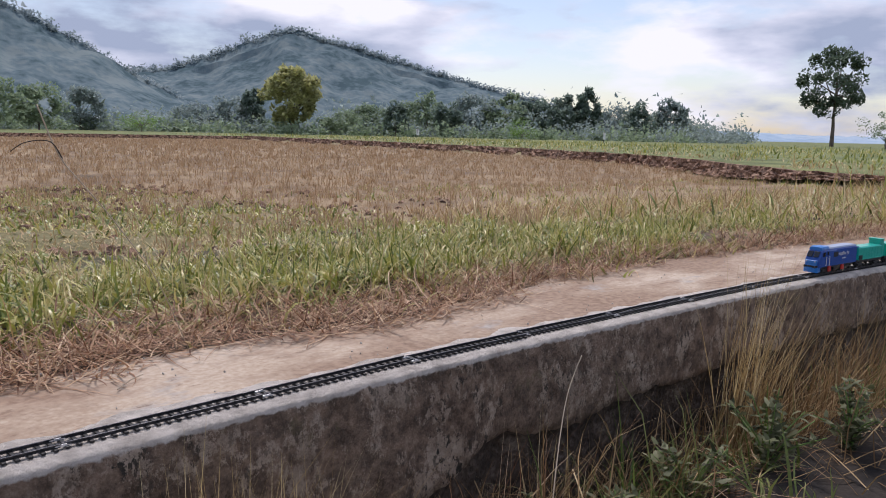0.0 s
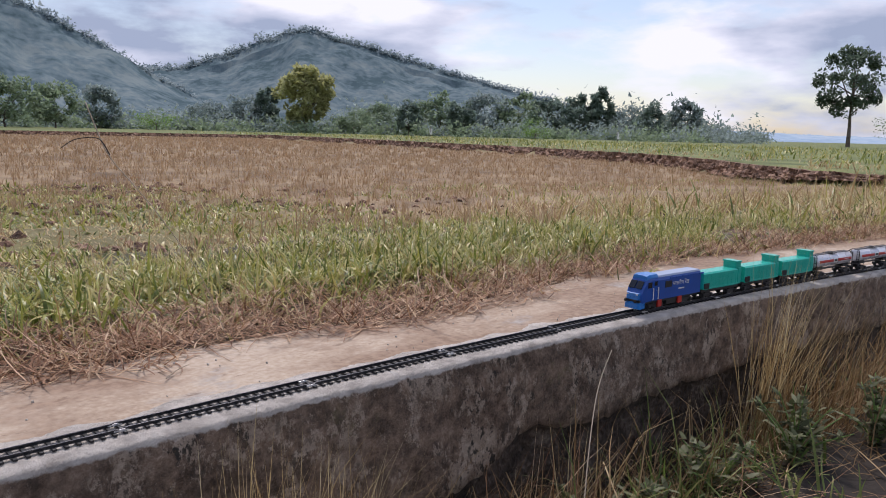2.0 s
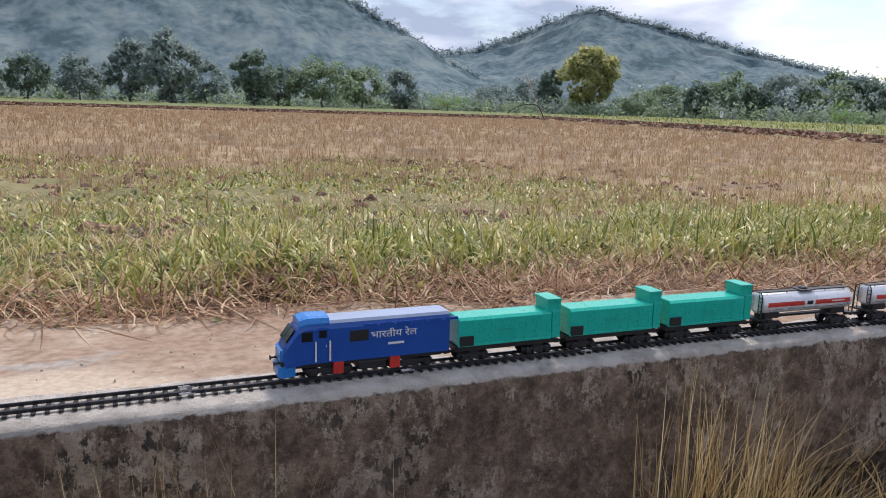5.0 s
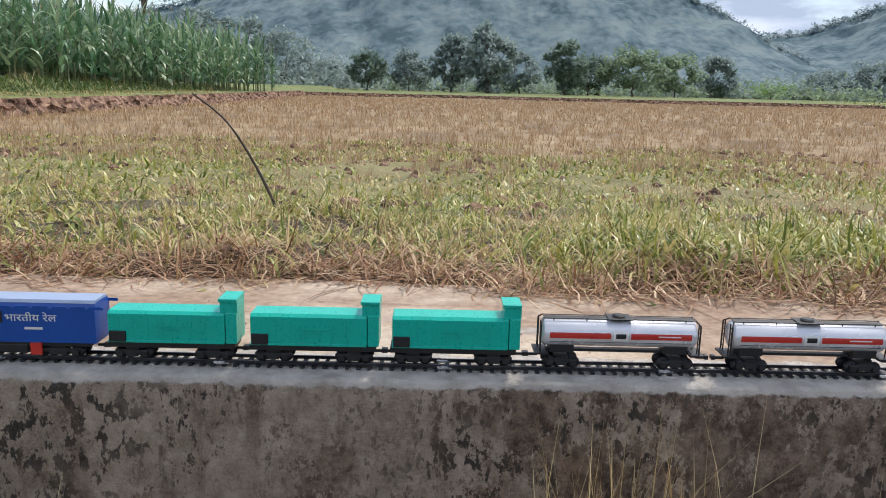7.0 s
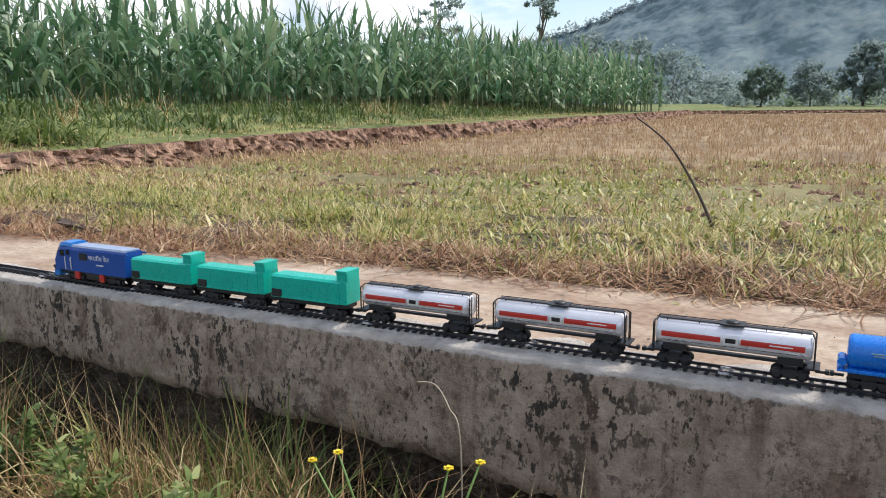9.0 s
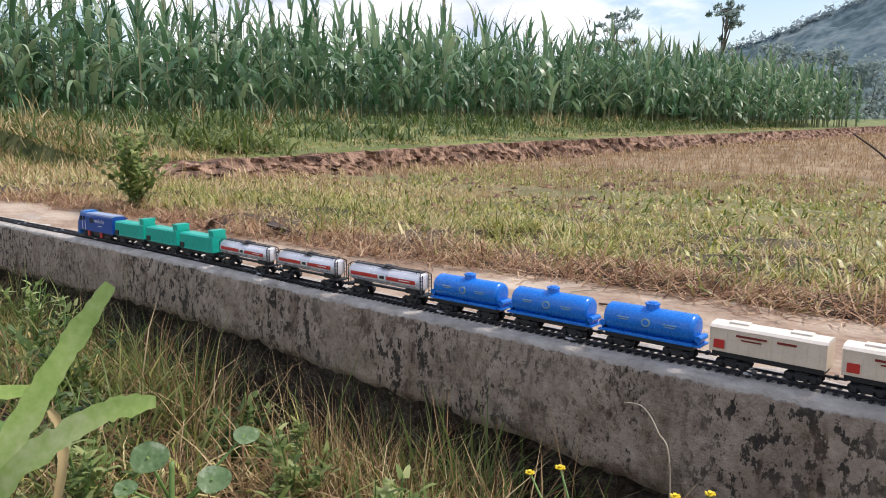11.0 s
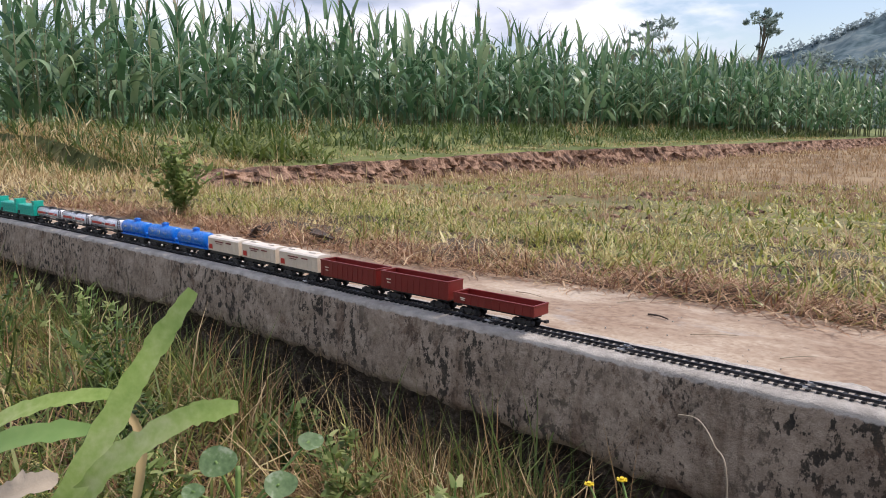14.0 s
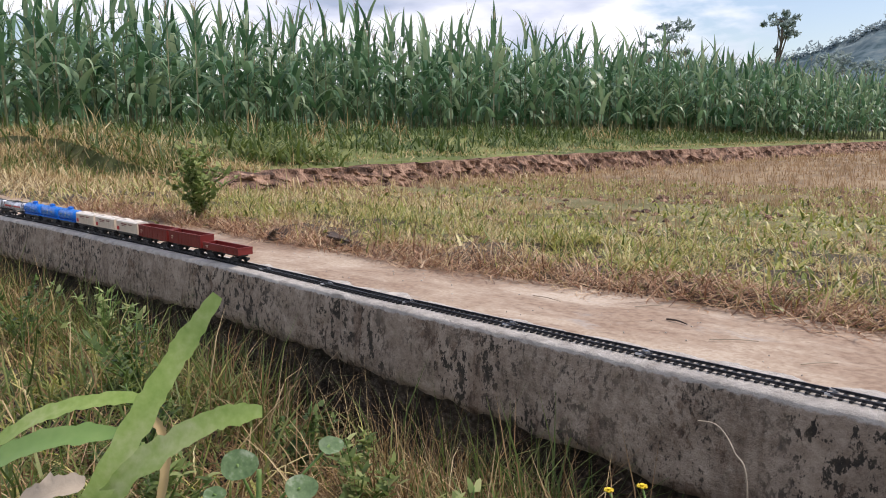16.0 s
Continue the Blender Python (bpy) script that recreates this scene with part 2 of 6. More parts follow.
def land(x, y):
    """Ground height."""
    x, y = np.asarray(x, float), np.asarray(y, float)
    yy = y - bend_limited(x)
    field = np.interp(yy, [0.95, 1.5, 3.0, 7.0, 30], [0.0, -0.03, -0.17, -0.30, -0.34])
    field = field + 0.012 * wob(x, y, 3.1, 1.0) * np.clip((yy - 1.2) / 1.0, 0, 1) + 0.01 * wob(x, y, 9.0, 4.0) * np.clip((yy - 1.0), 0, 1)
    hump = np.clip((yy - 0.98) / 0.12, 0, 1) * np.clip((2.6 - yy) / 0.9, 0, 1) * np.clip((x + 5) / 1.0, 0, 1) * np.clip((5 - x) / 1.0, 0, 1)
    field = field + hump * (0.012 + 0.016 * np.abs(wob(x, y, 6.0, 2.2)) + 0.008 * wob(x, y, 17.0, 5.1))
    tl = np.clip((x_left(y) - x - 0.22) / 0.10 + 0.5, 0, 1)
    tl = np.maximum(tl, np.clip((x_crop(y) - x - 1.9) / 0.9, 0, 1) * np.clip((yy - 1.5) / 1.2, 0, 1))
    top_l = np.interp(x_crop(y) - x, [0, 1.3, 1.7, 2.7, 8], [-0.04, -0.02, 0.06, 0.22, 0.25]) + 0.02 * wob(x, y, 2.3, 2.0)
    z = field * (1 - tl) + top_l * tl
    tr = np.clip((x - x_right(y) - 0.35) / 0.2 + 0.5, 0, 1) * np.clip((yy - 1.2) / 1.5, 0, 1)
    z = z * (1 - tr) + (-0.10 + 0.02 * wob(x, y, 1.1, 5.0)) * tr
    te = np.clip((y - FAR_END) / 0.3, 0, 1)
    z = z * (1 - te) + np.maximum(z, -0.12) * te
    ditch = np.interp(yy, [-6, -1.2, -0.5, -0.1, 0.15, 0.45, 0.56, 0.655], [0.05, 0.0, -0.06, -0.16, -0.19, -0.20, -0.25, -0.29])
    ditch = ditch + 0.02 * wob(x, y, 6.0, 3.0)
    return np.where(yy < 0.79, ditch, z + np.where(yy < 1.0, 0.0015 * wob(x, y, 14, 1.5), 0.0) - 0.004)


def spread(lo, hi, near, mid, far):
    """Grid lines: step near within near's range, growing to the ends."""
    a = list(np.arange(near[0], near[1], near[2]))
    step, v = near[2], a[-1]
    while v < hi:
        step *= far
        v += step
        a.append(v)
    step, v = near[2], a[0]
    while v > lo:
        step *= far
        v -= step
        a.insert(0, v)
    return np.array(a)


gx = spread(-1800, 1800, (-9.0, 6.0, 0.09), 0, 1.07)
gy = spread(-1800, 1800, (-1.2, 6.0, 0.05), 0, 1.055)
GX, GY = np.meshgrid(gx, gy)
GZ = land(GX, GY)
nx, ny = len(gx), len(gy)
gv = np.stack([GX, GY, GZ], 2).reshape(-1, 3)
gf = [(j * nx + i, j * nx + i + 1, (j + 1) * nx + i + 1, (j + 1) * nx + i) for j in range(ny - 1) for i in range(nx - 1)]


def ground_material():
    """Dry field earth, sandy towards the wall, green past the field's edges."""
    m = material("field_earth", [(0.28, (0.07, 0.045, 0.025)), (0.45, (0.20, 0.135, 0.075)), (0.56, (0.30, 0.215, 0.12)), (0.72, (0.38, 0.29, 0.18))], 0.95, 1.2, 22, 0.8, bump_scale=3)
    n, l = m.node_tree.nodes, m.node_tree.links
    b = n["Principled BSDF"]
    earth = b.inputs["Base Color"].links[0].from_socket
    tc = n.new("ShaderNodeTexCoord")
    nz = n.new("ShaderNodeTexNoise")
    nz.inputs["Scale"].default_value, nz.inputs["Detail"].default_value = 0.8, 6
    l.new(tc.outputs["Object"], nz.inputs["Vector"])
    gr = n.new("ShaderNodeValToRGB")
    e = gr.color_ramp.elements
    e[0].position, e[0].color = 0.35, (0.075, 0.105, 0.025, 1)
    e[1].position, e[1].color = 0.65, (0.19, 0.21, 0.065, 1)
    l.new(nz.outputs["Fac"], gr.inputs["Fac"])
    att = n.new("ShaderNodeAttribute")
    att.attribute_name = "turf"
    mx = n.new("ShaderNodeMixRGB")
    l.new(att.outputs["Fac"], mx.inputs["Fac"])
    l.new(earth, mx.inputs["Color1"])
    l.new(gr.outputs["Color"], mx.inputs["Color2"])
    # near-black ditch soil, its colour deepened further for shade between the blades
    mud_shade = n.new("ShaderNodeValToRGB")
    e = mud_shade.color_ramp.elements
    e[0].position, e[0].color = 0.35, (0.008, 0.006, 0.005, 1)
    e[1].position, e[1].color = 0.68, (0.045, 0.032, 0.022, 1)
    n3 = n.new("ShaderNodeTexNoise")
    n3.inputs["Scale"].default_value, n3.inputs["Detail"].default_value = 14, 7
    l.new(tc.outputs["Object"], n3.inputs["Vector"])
    l.new(n3.outputs["Fac"], mud_shade.inputs["Fac"])
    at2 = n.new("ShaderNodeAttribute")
    at2.attribute_name = "mud_shade"
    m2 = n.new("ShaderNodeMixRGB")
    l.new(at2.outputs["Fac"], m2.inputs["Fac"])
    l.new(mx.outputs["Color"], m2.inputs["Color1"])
    l.new(mud_shade.outputs["Color"], m2.inputs["Color2"])
    l.new(m2.outputs["Color"], b.inputs["Base Color"])
    return m


ground = raw("ground", gv, gf, ground_material())
tagged(ground, "dry harvested field earth with turf beyond its banks", "ground", kind="structure")
weedy_soil = 0.55 * np.clip((GY - 1.4) / 0.6, 0, 1) * np.clip((7.5 - GY) / 2.5, 0, 1) * np.clip((3.0 - GX) / 1.5, 0, 1)
turf = np.where((GX < x_left(GY) - 0.1) | (GX > x_right(GY) + 0.1) | (GY > FAR_END), 1.0, weedy_soil).ravel()
layer = ground.data.attributes.new("turf", "FLOAT", "POINT")
layer.data.foreach_set("value", turf.astype(np.float32))
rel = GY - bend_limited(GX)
# wet soil in the ditch; under the verge, painted shade between grass blades
mud_shade = np.where(rel < 0.82, np.clip((rel + 1.6) / 1.2, 0, 1), np.where(rel > path_edge(GX) + 0.04, 0.8 * np.clip((3.2 - rel) / 1.4, 0, 1), 0.0)).ravel()
layer = ground.data.attributes.new("mud_shade", "FLOAT", "POINT")
layer.data.foreach_set("value", mud_shade.astype(np.float32))
smooth(ground)


# ---- channel wall and path ----
def wall_mesh():
    """The upright face and top of the concrete channel wall, rough, with a worn top edge."""
    xs = np.concatenate([np.arange(-14, -3, 0.1), np.arange(-3, 2.6, 0.011), np.arange(2.6, 9, 0.1)])
    prof = [(0.10, 0.0), (0.03, 0.0015), (0.003, 0.0005), (0.0, -0.0025), (-0.002, -0.016), (-0.003, -0.035), (-0.004, -0.055), (-0.005, -0.075), (-0.006, -0.095), (-0.006, -0.115), (-0.003, -0.130), (0.014, -0.136), (0.020, -0.16), (0.016, -0.34)]
    verts, faces = [], []
    foot_x = [-2.6, -2, -1.6, -1.43, -1.2, -1.07, -0.92, -0.72, -0.4, 0.2, 0.43, 0.6, 0.66, 0.70, 0.75, 0.80, 0.87, 1.0, 1.3]
    foot_z = [-0.12, -0.106, -0.106, -0.112, -0.119, -0.126, -0.136, -0.152, -0.18, -0.19, -0.178, -0.165, -0.15, -0.125, -0.112, -0.13, -0.138, -0.126, -0.12]
    for i, x in enumerate(xs):
        by = float(bend_limited(x))
        deep = float(np.interp(x, foot_x, foot_z)) / -0.130
        low = 0.007 * noise.noise((x * 9, 3, 0)) + 0.008 * noise.noise((x * 26, 3, 8)) + 0.006 * noise.noise((x * 60, 3, 8))
        for k, (dy, z) in enumerate(prof):
            z = z * (1 + (deep - 1) * min(1.0, max(0.0, (-z - 0.03) / 0.05))) if k < 13 else z
            n1 = noise.noise((x * 14, z * 30, 1.0)) * 0.0035 + noise.noise((x * 45, z * 60, 2.0)) * 0.0022
            worn = (noise.noise((x * 7, 0, 5)) * 0.004 + noise.noise((x * 24, 0, 6)) * 0.0025) if 1 < k < 5 else 0
            zz = z + (low * min(1.0, max(0.0, (-z - 0.05) / 0.06)) if k < 12 else 0) - abs(worn) * (0.5 if k > 1 else 0)
            dy = dy + (0.045 * min(1.0, max(0.0, (0.1 - x) / 0.5)) if k > 10 else 0)
            joint = 0.006 if (abs(x + 1.545) < 0.008 or abs(x - 1.62) < 0.008) and 2 < k < 11 else 0
            verts.append((x, EDGE_Y + by + dy + (n1 if k > 1 else 0) + abs(worn) + joint, zz + (0.0012 * noise.noise((x * 20, k, 0)) if k < 3 else 0)))
    m = len(prof)
    for i in range(len(xs) - 1):
        for k in range(m - 1):
            faces.append((i * m + k, i * m + k + 1, (i + 1) * m + k + 1, (i + 1) * m + k))
    return verts, faces


def wall_material():
    """Grey concrete, blotched black by algae in patches, pale along the worn top."""
    m = bpy.data.materials.new("stained_channel_concrete")
    m.use_nodes = True
    n, l = m.node_tree.nodes, m.node_tree.links
    b = n["Principled BSDF"]
    b.inputs["Roughness"].default_value = 0.9
    tc = n.new("ShaderNodeTexCoord")

    def nz(scale, detail, rough=0.6, drip=1.0):
        q = n.new("ShaderNodeTexNoise")
        q.inputs["Scale"].default_value, q.inputs["Detail"].default_value, q.inputs["Roughness"].default_value = scale, detail, rough
        mp = n.new("ShaderNodeMapping")
        mp.inputs["Scale"].default_value = (1, 1, drip)
        l.new(tc.outputs["Object"], mp.inputs["Vector"])
        l.new(mp.outputs["Vector"], q.inputs["Vector"])
        return q.outputs["Fac"]

    def ramp(v, *stops):
        r = n.new("ShaderNodeValToRGB")
        e = r.color_ramp.elements
        while len(e) < len(stops):
            e.new(0.5)
        for k, (p, c) in zip(e, stops):
            k.position, k.color = p, (*c, 1)
        l.new(v, r.inputs["Fac"])
        return r.outputs["Color"]

    def mixed(f, a, c):
        q = n.new("ShaderNodeMixRGB")
        l.new(f, q.inputs["Fac"])
        l.new(a, q.inputs["Color1"])
        l.new(c, q.inputs["Color2"])
        return q.outputs["Color"]

    base = ramp(nz(22, 13, 0.86), (0.34, (0.134, 0.096, 0.069)), (0.44, (0.288, 0.220, 0.163)), (0.55, (0.443, 0.349, 0.267)), (0.70, (0.577, 0.473, 0.374)))
    algae = ramp(nz(70, 5), (0.3, (0.014, 0.012, 0.010)), (0.7, (0.055, 0.045, 0.032)))

    def times(a, c):
        q = n.new("ShaderNodeMixRGB")
        q.blend_type = "MULTIPLY"
        q.inputs["Fac"].default_value = 1
        l.new(a, q.inputs["Color1"])
        l.new(c, q.inputs["Color2"])
        return q.outputs["Color"]

    # black lichen spots in patches, large and small
    spots = ramp(nz(85, 9, 0.72, 0.6), (0.52, (0, 0, 0)), (0.545, (0.95, 0.95, 0.95)))
    c = mixed(times(spots, ramp(nz(5.5, 5, 0.6, 0.7), (0.42, (0, 0, 0)), (0.54, (1, 1, 1)))), base, algae)
    specks = ramp(nz(170, 6, 0.7, 0.6), (0.56, (0, 0, 0)), (0.60, (0.9, 0.9, 0.9)))
    c = mixed(times(specks, ramp(nz(9, 5, 0.6, 0.5), (0.45, (0.1, 0.1, 0.1)), (0.6, (1, 1, 1)))), c, algae)
    # drips that run down from the top
    streak = ramp(nz(34, 5, 0.6, 0.10), (0.56, (0, 0, 0)), (0.70, (0.75, 0.75, 0.75)))
    brown = ramp(nz(42, 9, 0.8), (0.36, (0.031, 0.019, 0.012)), (0.46, (0.103, 0.065, 0.041)), (0.57, (0.242, 0.162, 0.112)), (0.68, (0.371, 0.286, 0.215)))
    c = mixed(streak, c, brown)
    sx_ = n.new("ShaderNodeSeparateXYZ")
    l.new(tc.outputs["Object"], sx_.inputs["Vector"])
    wet = n.new("ShaderNodeMapRange")     # one stretch of the wall is damper and browner
    wet.inputs["From Min"].default_value, wet.inputs["From Max"].default_value = -0.70, 0.0
    wet.inputs["To Min"].default_value, wet.inputs["To Max"].default_value = -0.03, 0.07
    l.new(sx_.outputs["X"], wet.inputs["Value"])
    ad = n.new("ShaderNodeMath")
    l.new(nz(13, 12, 0.84, 0.7), ad.inputs[0])
    l.new(wet.outputs[0], ad.inputs[1])
    damp = ramp(ad.outputs[0], (0.53, (0, 0, 0)), (0.555, (0.85, 0.85, 0.85)))
    c = mixed(damp, c, brown)
    moss = ramp(nz(60, 5), (0.3, (0.06, 0.055, 0.018)), (0.7, (0.20, 0.18, 0.075)))
    c = mixed(ramp(nz(7.5, 8, 0.75), (0.60, (0, 0, 0)), (0.70, (0.6, 0.6, 0.6))), c, moss)
    pale = ramp(nz(40, 6), (0.3, (0.36, 0.32, 0.28)), (0.6, (0.62, 0.57, 0.51)))
    sep = n.new("ShaderNodeSeparateXYZ")
    l.new(tc.outputs["Object"], sep.inputs["Vector"])
    mr = n.new("ShaderNodeMapRange")
    mr.inputs["From Min"].default_value, mr.inputs["From Max"].default_value = -0.0085, -0.0060
    wig = n.new("ShaderNodeMath")
    wig.operation = "MULTIPLY_ADD"
    wig.inputs[1].default_value, wig.inputs[2].default_value = 0.012, -0.0065
    l.new(nz(90, 6), wig.inputs[0])
    add = n.new("ShaderNodeMath")
    l.new(sep.outputs["Z"], add.inputs[0])
    l.new(wig.outputs[0], add.inputs[1])
    l.new(add.outputs[0], mr.inputs["Value"])
    c = mixed(mr.outputs[0], c, pale)
    l.new(c, b.inputs["Base Color"])
    bp = n.new("ShaderNodeBump")
    bp.inputs["Strength"].default_value, bp.inputs["Distance"].default_value = 0.9, 0.008
    l.new(nz(80, 9, 0.75), bp.inputs["Height"])
    l.new(bp.outputs["Normal"], b.inputs["Normal"])
    return m


wv, wf = wall_mesh()
wall = smooth(raw("wall_channel", wv, wf, wall_material()))
wall.data.materials.append(M_FOOTING_SHADE)
# faces below the wall's bottom edge take the shade-darkened footing
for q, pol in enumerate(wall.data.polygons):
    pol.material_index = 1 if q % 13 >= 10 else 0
tagged(wall, "stained grey concrete irrigation channel wall with worn pale top", "wall", kind="structure")

px = np.arange(-14, 9, 0.02)
pv, pf = [], []
pk = 16
for x in px:
    wide = float(path_edge(x)) + 0.07 + 0.03 * noise.noise((x * 5, 2, 0)) - EDGE_Y - 0.012
    for k in range(pk):
        y = EDGE_Y + 0.012 + wide * k / (pk - 1)
        h = 0.0018 + 0.0014 * noise.noise((x * 5, y * 5, 0)) + 0.0005 * noise.noise((x * 26, y * 26, 3)) - (0.006 if k == 0 else 0) - (0.012 if k == pk - 1 else 0)
        flat = min(1.0, max(0.12, abs(y - TRACK_Y - 0.01) / 0.07))
        pv.append((x, y + float(bend_limited(x)), h * flat))
for i in range(len(px) - 1):
    for k in range(pk - 1):
        pf.append((i * pk + k, i * pk + k + 1, (i + 1) * pk + k + 1, (i + 1) * pk + k))


def path_material():
    """Pale dusty concrete with brown soil stains and bare grey patches."""
    m = material("dusty_concrete_path", [(0.34, (0.27, 0.185, 0.125)), (0.48, (0.42, 0.325, 0.24)), (0.62, (0.52, 0.435, 0.345))], 0.95, 3.5, 160, 0.35, bump_scale=0.12)
    n, l = m.node_tree.nodes, m.node_tree.links
    b = n["Principled BSDF"]
    colour = b.inputs["Base Color"].links[0].from_socket
    tc = n.new("ShaderNodeTexCoord")
    for scale, detail, lo, hi, dark, light in ((4.2, 11, 0.45, 0.56, (0.20, 0.125, 0.082), (0.33, 0.23, 0.16)), (6.5, 10, 0.58, 0.66, (0.29, 0.27, 0.25), (0.40, 0.37, 0.34)), (48, 6, 0.60, 0.68, (0.17, 0.11, 0.075), (0.24, 0.165, 0.115))):
        f = n.new("ShaderNodeTexNoise")
        f.inputs["Scale"].default_value, f.inputs["Detail"].default_value, f.inputs["Roughness"].default_value = scale, detail, 0.68
        mp = n.new("ShaderNodeMapping")
        mp.inputs["Location"].default_value = (scale, 1.7 * scale, 0)
        mp.inputs["Scale"].default_value = (0.6, 1.25, 1)
        l.new(tc.outputs["Object"], mp.inputs["Vector"])
        l.new(mp.outputs["Vector"], f.inputs["Vector"])
        r = n.new("ShaderNodeMapRange")
        r.inputs["From Min"].default_value, r.inputs["From Max"].default_value, r.inputs["To Max"].default_value = lo, hi, 0.85
        l.new(f.outputs["Fac"], r.inputs["Value"])
        g = n.new("ShaderNodeTexNoise")
        g.inputs["Scale"].default_value, g.inputs["Detail"].default_value = 90, 5
        l.new(tc.outputs["Object"], g.inputs["Vector"])
        cr = n.new("ShaderNodeValToRGB")
        cr.color_ramp.elements[0].position, cr.color_ramp.elements[0].color = 0.35, (*dark, 1)
        cr.color_ramp.elements[1].position, cr.color_ramp.elements[1].color = 0.65, (*light, 1)
        l.new(g.outputs["Fac"], cr.inputs["Fac"])
        mx = n.new("ShaderNodeMixRGB")
        l.new(r.outputs[0], mx.inputs["Fac"])
        l.new(colour, mx.inputs["Color1"])
        l.new(cr.outputs["Color"], mx.inputs["Color2"])
        colour = mx.outputs["Color"]
    l.new(colour, b.inputs["Base Color"])
    return m


path = smooth(raw("path", pv, pf, path_material()))
tagged(path, "dusty tan concrete path along the channel wall", "path", kind="structure")


# ---- earth banks round the field ----
def bank(name, pts, out, z0, z1, label):
    """A crumbling cut earth step along a line; out: the side (+1 left of the line's way) that stands higher."""
    verts, faces, rows = [], [], 9
    line = []
    for (x0, y0), (x1, y1) in zip(pts, pts[1:]):
        d = math.hypot(x1 - x0, y1 - y0)
        n = max(2, int(d / (0.03 if min(abs(y0), abs(y1)) < 12 else 0.1)))
        line += [(x0 + (x1 - x0) * i / n, y0 + (y1 - y0) * i / n, (-(y1 - y0) / d, (x1 - x0) / d)) for i in range(n)]
    for x, y, (nx_, ny_) in line:
        meander = 0.18 * noise.noise((x * 0.9, y * 0.9, 1)) + 0.07 * noise.noise((x * 3, y * 3, 2))
        for k in range(rows):
            f = k / (rows - 1)
            rough = 0.05 * noise.noise((x * 5, y * 5, f * 1.5)) + 0.055 * noise.noise((x * 15, y * 15, f * 4)) + 0.03 * noise.noise((x * 40, y * 40, f * 9))
            o = out * (-0.10 + 0.16 * f + (0.50 if k == rows - 1 else 0)) + meander + (rough if 0 < k < rows - 1 else 0) * 1.4
            z = z0(x, y) - 0.03 + (z1 - z0(x, y) + 0.03) * min(1.0, f * 1.12) + rough * 0.3 + (0.02 if k == rows - 2 else 0) - (0.03 if k == rows - 1 else 0)
            verts.append((x + nx_ * o, y + ny_ * o, z))
    for i in range(len(line) - 1):
        for k in range(rows - 1):
            a = i * rows + k
            faces.append((a, a + 1, a + rows + 1, a + rows))
    ob = raw(name, verts, faces, M_SOIL)
    return tagged(ob, label, "earth bank", kind="structure")


low = lambda x, y: -0.03 - 0.22 * min(1.0, max(0.0, (y - 1.5) / 4.0)) - 0.06 * min(1.0, max(0.0, (y - 6) / 10.0))
bank("bank_left", [(float(x_left(y)), y) for y in (2.4, 2.6, 2.95, 4, 5.2, 8, 12, 18, 26, 31, 44)], 1, low, -0.055, "crumbling red-brown earth bank below the maize")
bank("bank_right", [(float(x_right(y)), y) for y in (2.2, 4.4, 6.5, 8.5, 12, 15.5, 21, 28, 44)], -1, low, -0.09, "crumbling red-brown earth bank at the field edge")
bank("bank_far", [(float(x_left(44)), 44), (0, 44.3), (12, 44), (25, 44)], 1, low, -0.12, "low earth bank closing the far field edge")


# ---- grasses ----
rng = np.random.default_rng(7)


def grass(name, n, area, hgt, wid, mat, lean, curl, label, seed, keep=None, seg=3, clump=0, dz=0.0, sway=0.5):
    """n blades over area (x0, x1, y0, y1), y measured from the wall's edge line; clump: blades to a tuft."""
    g = np.random.default_rng(seed)
    x0, x1, y0, y1 = area
    m = n // clump if clump else n
    x = g.uniform(x0, x1, m)
    y = y0 + (y1 - y0) * g.uniform(0, 1, m)
    if keep is not None:
        k = keep(x, y, g)
        x, y = x[k], y[k]
    size = g.uniform(0.5, 1.4, len(x))
    if clump:
        x, y, size = (np.repeat(v, clump) for v in (x, y, size))
        spreadr = wid[1] * 5
        x = x + g.normal(0, spreadr, len(x))
        y = y + g.normal(0, spreadr, len(y))
    yy = y + bend_limited(x)
    k = len(x)
    base = np.stack([x, yy, land(x, yy) + dz], 1)
    ob = strips(name, base, g.uniform(0, 2 * math.pi, k), g.uniform(*hgt, k) * size, g.uniform(*wid, k), np.clip(g.normal(lean, 0.38, k), 0.02, 1.56), np.minimum(g.normal(curl, curl * 0.6, k), 2.1), mat, seg, seed, sway)
    return tagged(ob, label, "grass", kind="stuff")


def patchy(s, th, seed):
    def f(x, y, g):
        v = np.array([noise.noise((a * s, b * s, seed)) for a, b in zip(x, y)])
        return v + g.normal(0, 0.18, len(x)) > th
    return f


def verge(x, y, g):
    """The grass edge wanders along the path."""
    return y > path_edge(x) + g.normal(0.03, 0.02, len(x)) + np.array([0.035 * noise.noise((a * 4, 0, 4)) for a in x])


def mat_edge(x, y, g):
    return y > path_edge(x) + np.abs(g.normal(0, 0.025, len(x))) + np.array([0.04 * noise.noise((a * 6, 0, 7)) for a in x])


def both(a, b):
    return lambda x, y, g: a(x, y, g) & b(x, y, g)


def straw_wide(x):
    """The dead straw lies broader along one stretch of the path."""
    return 0.07 * np.clip((x + 0.1) / 0.3, 0, 1) * np.clip((1.2 - x) / 0.4, 0, 1)


def inner(d):
    return lambda x, y, g: y > path_edge(x) + d + straw_wide(x) + g.normal(0, 0.04, len(x))


def outer(d):
    return lambda x, y, g: y < path_edge(x) + d + straw_wide(x) + np.abs(g.normal(0, 0.05, len(x)))


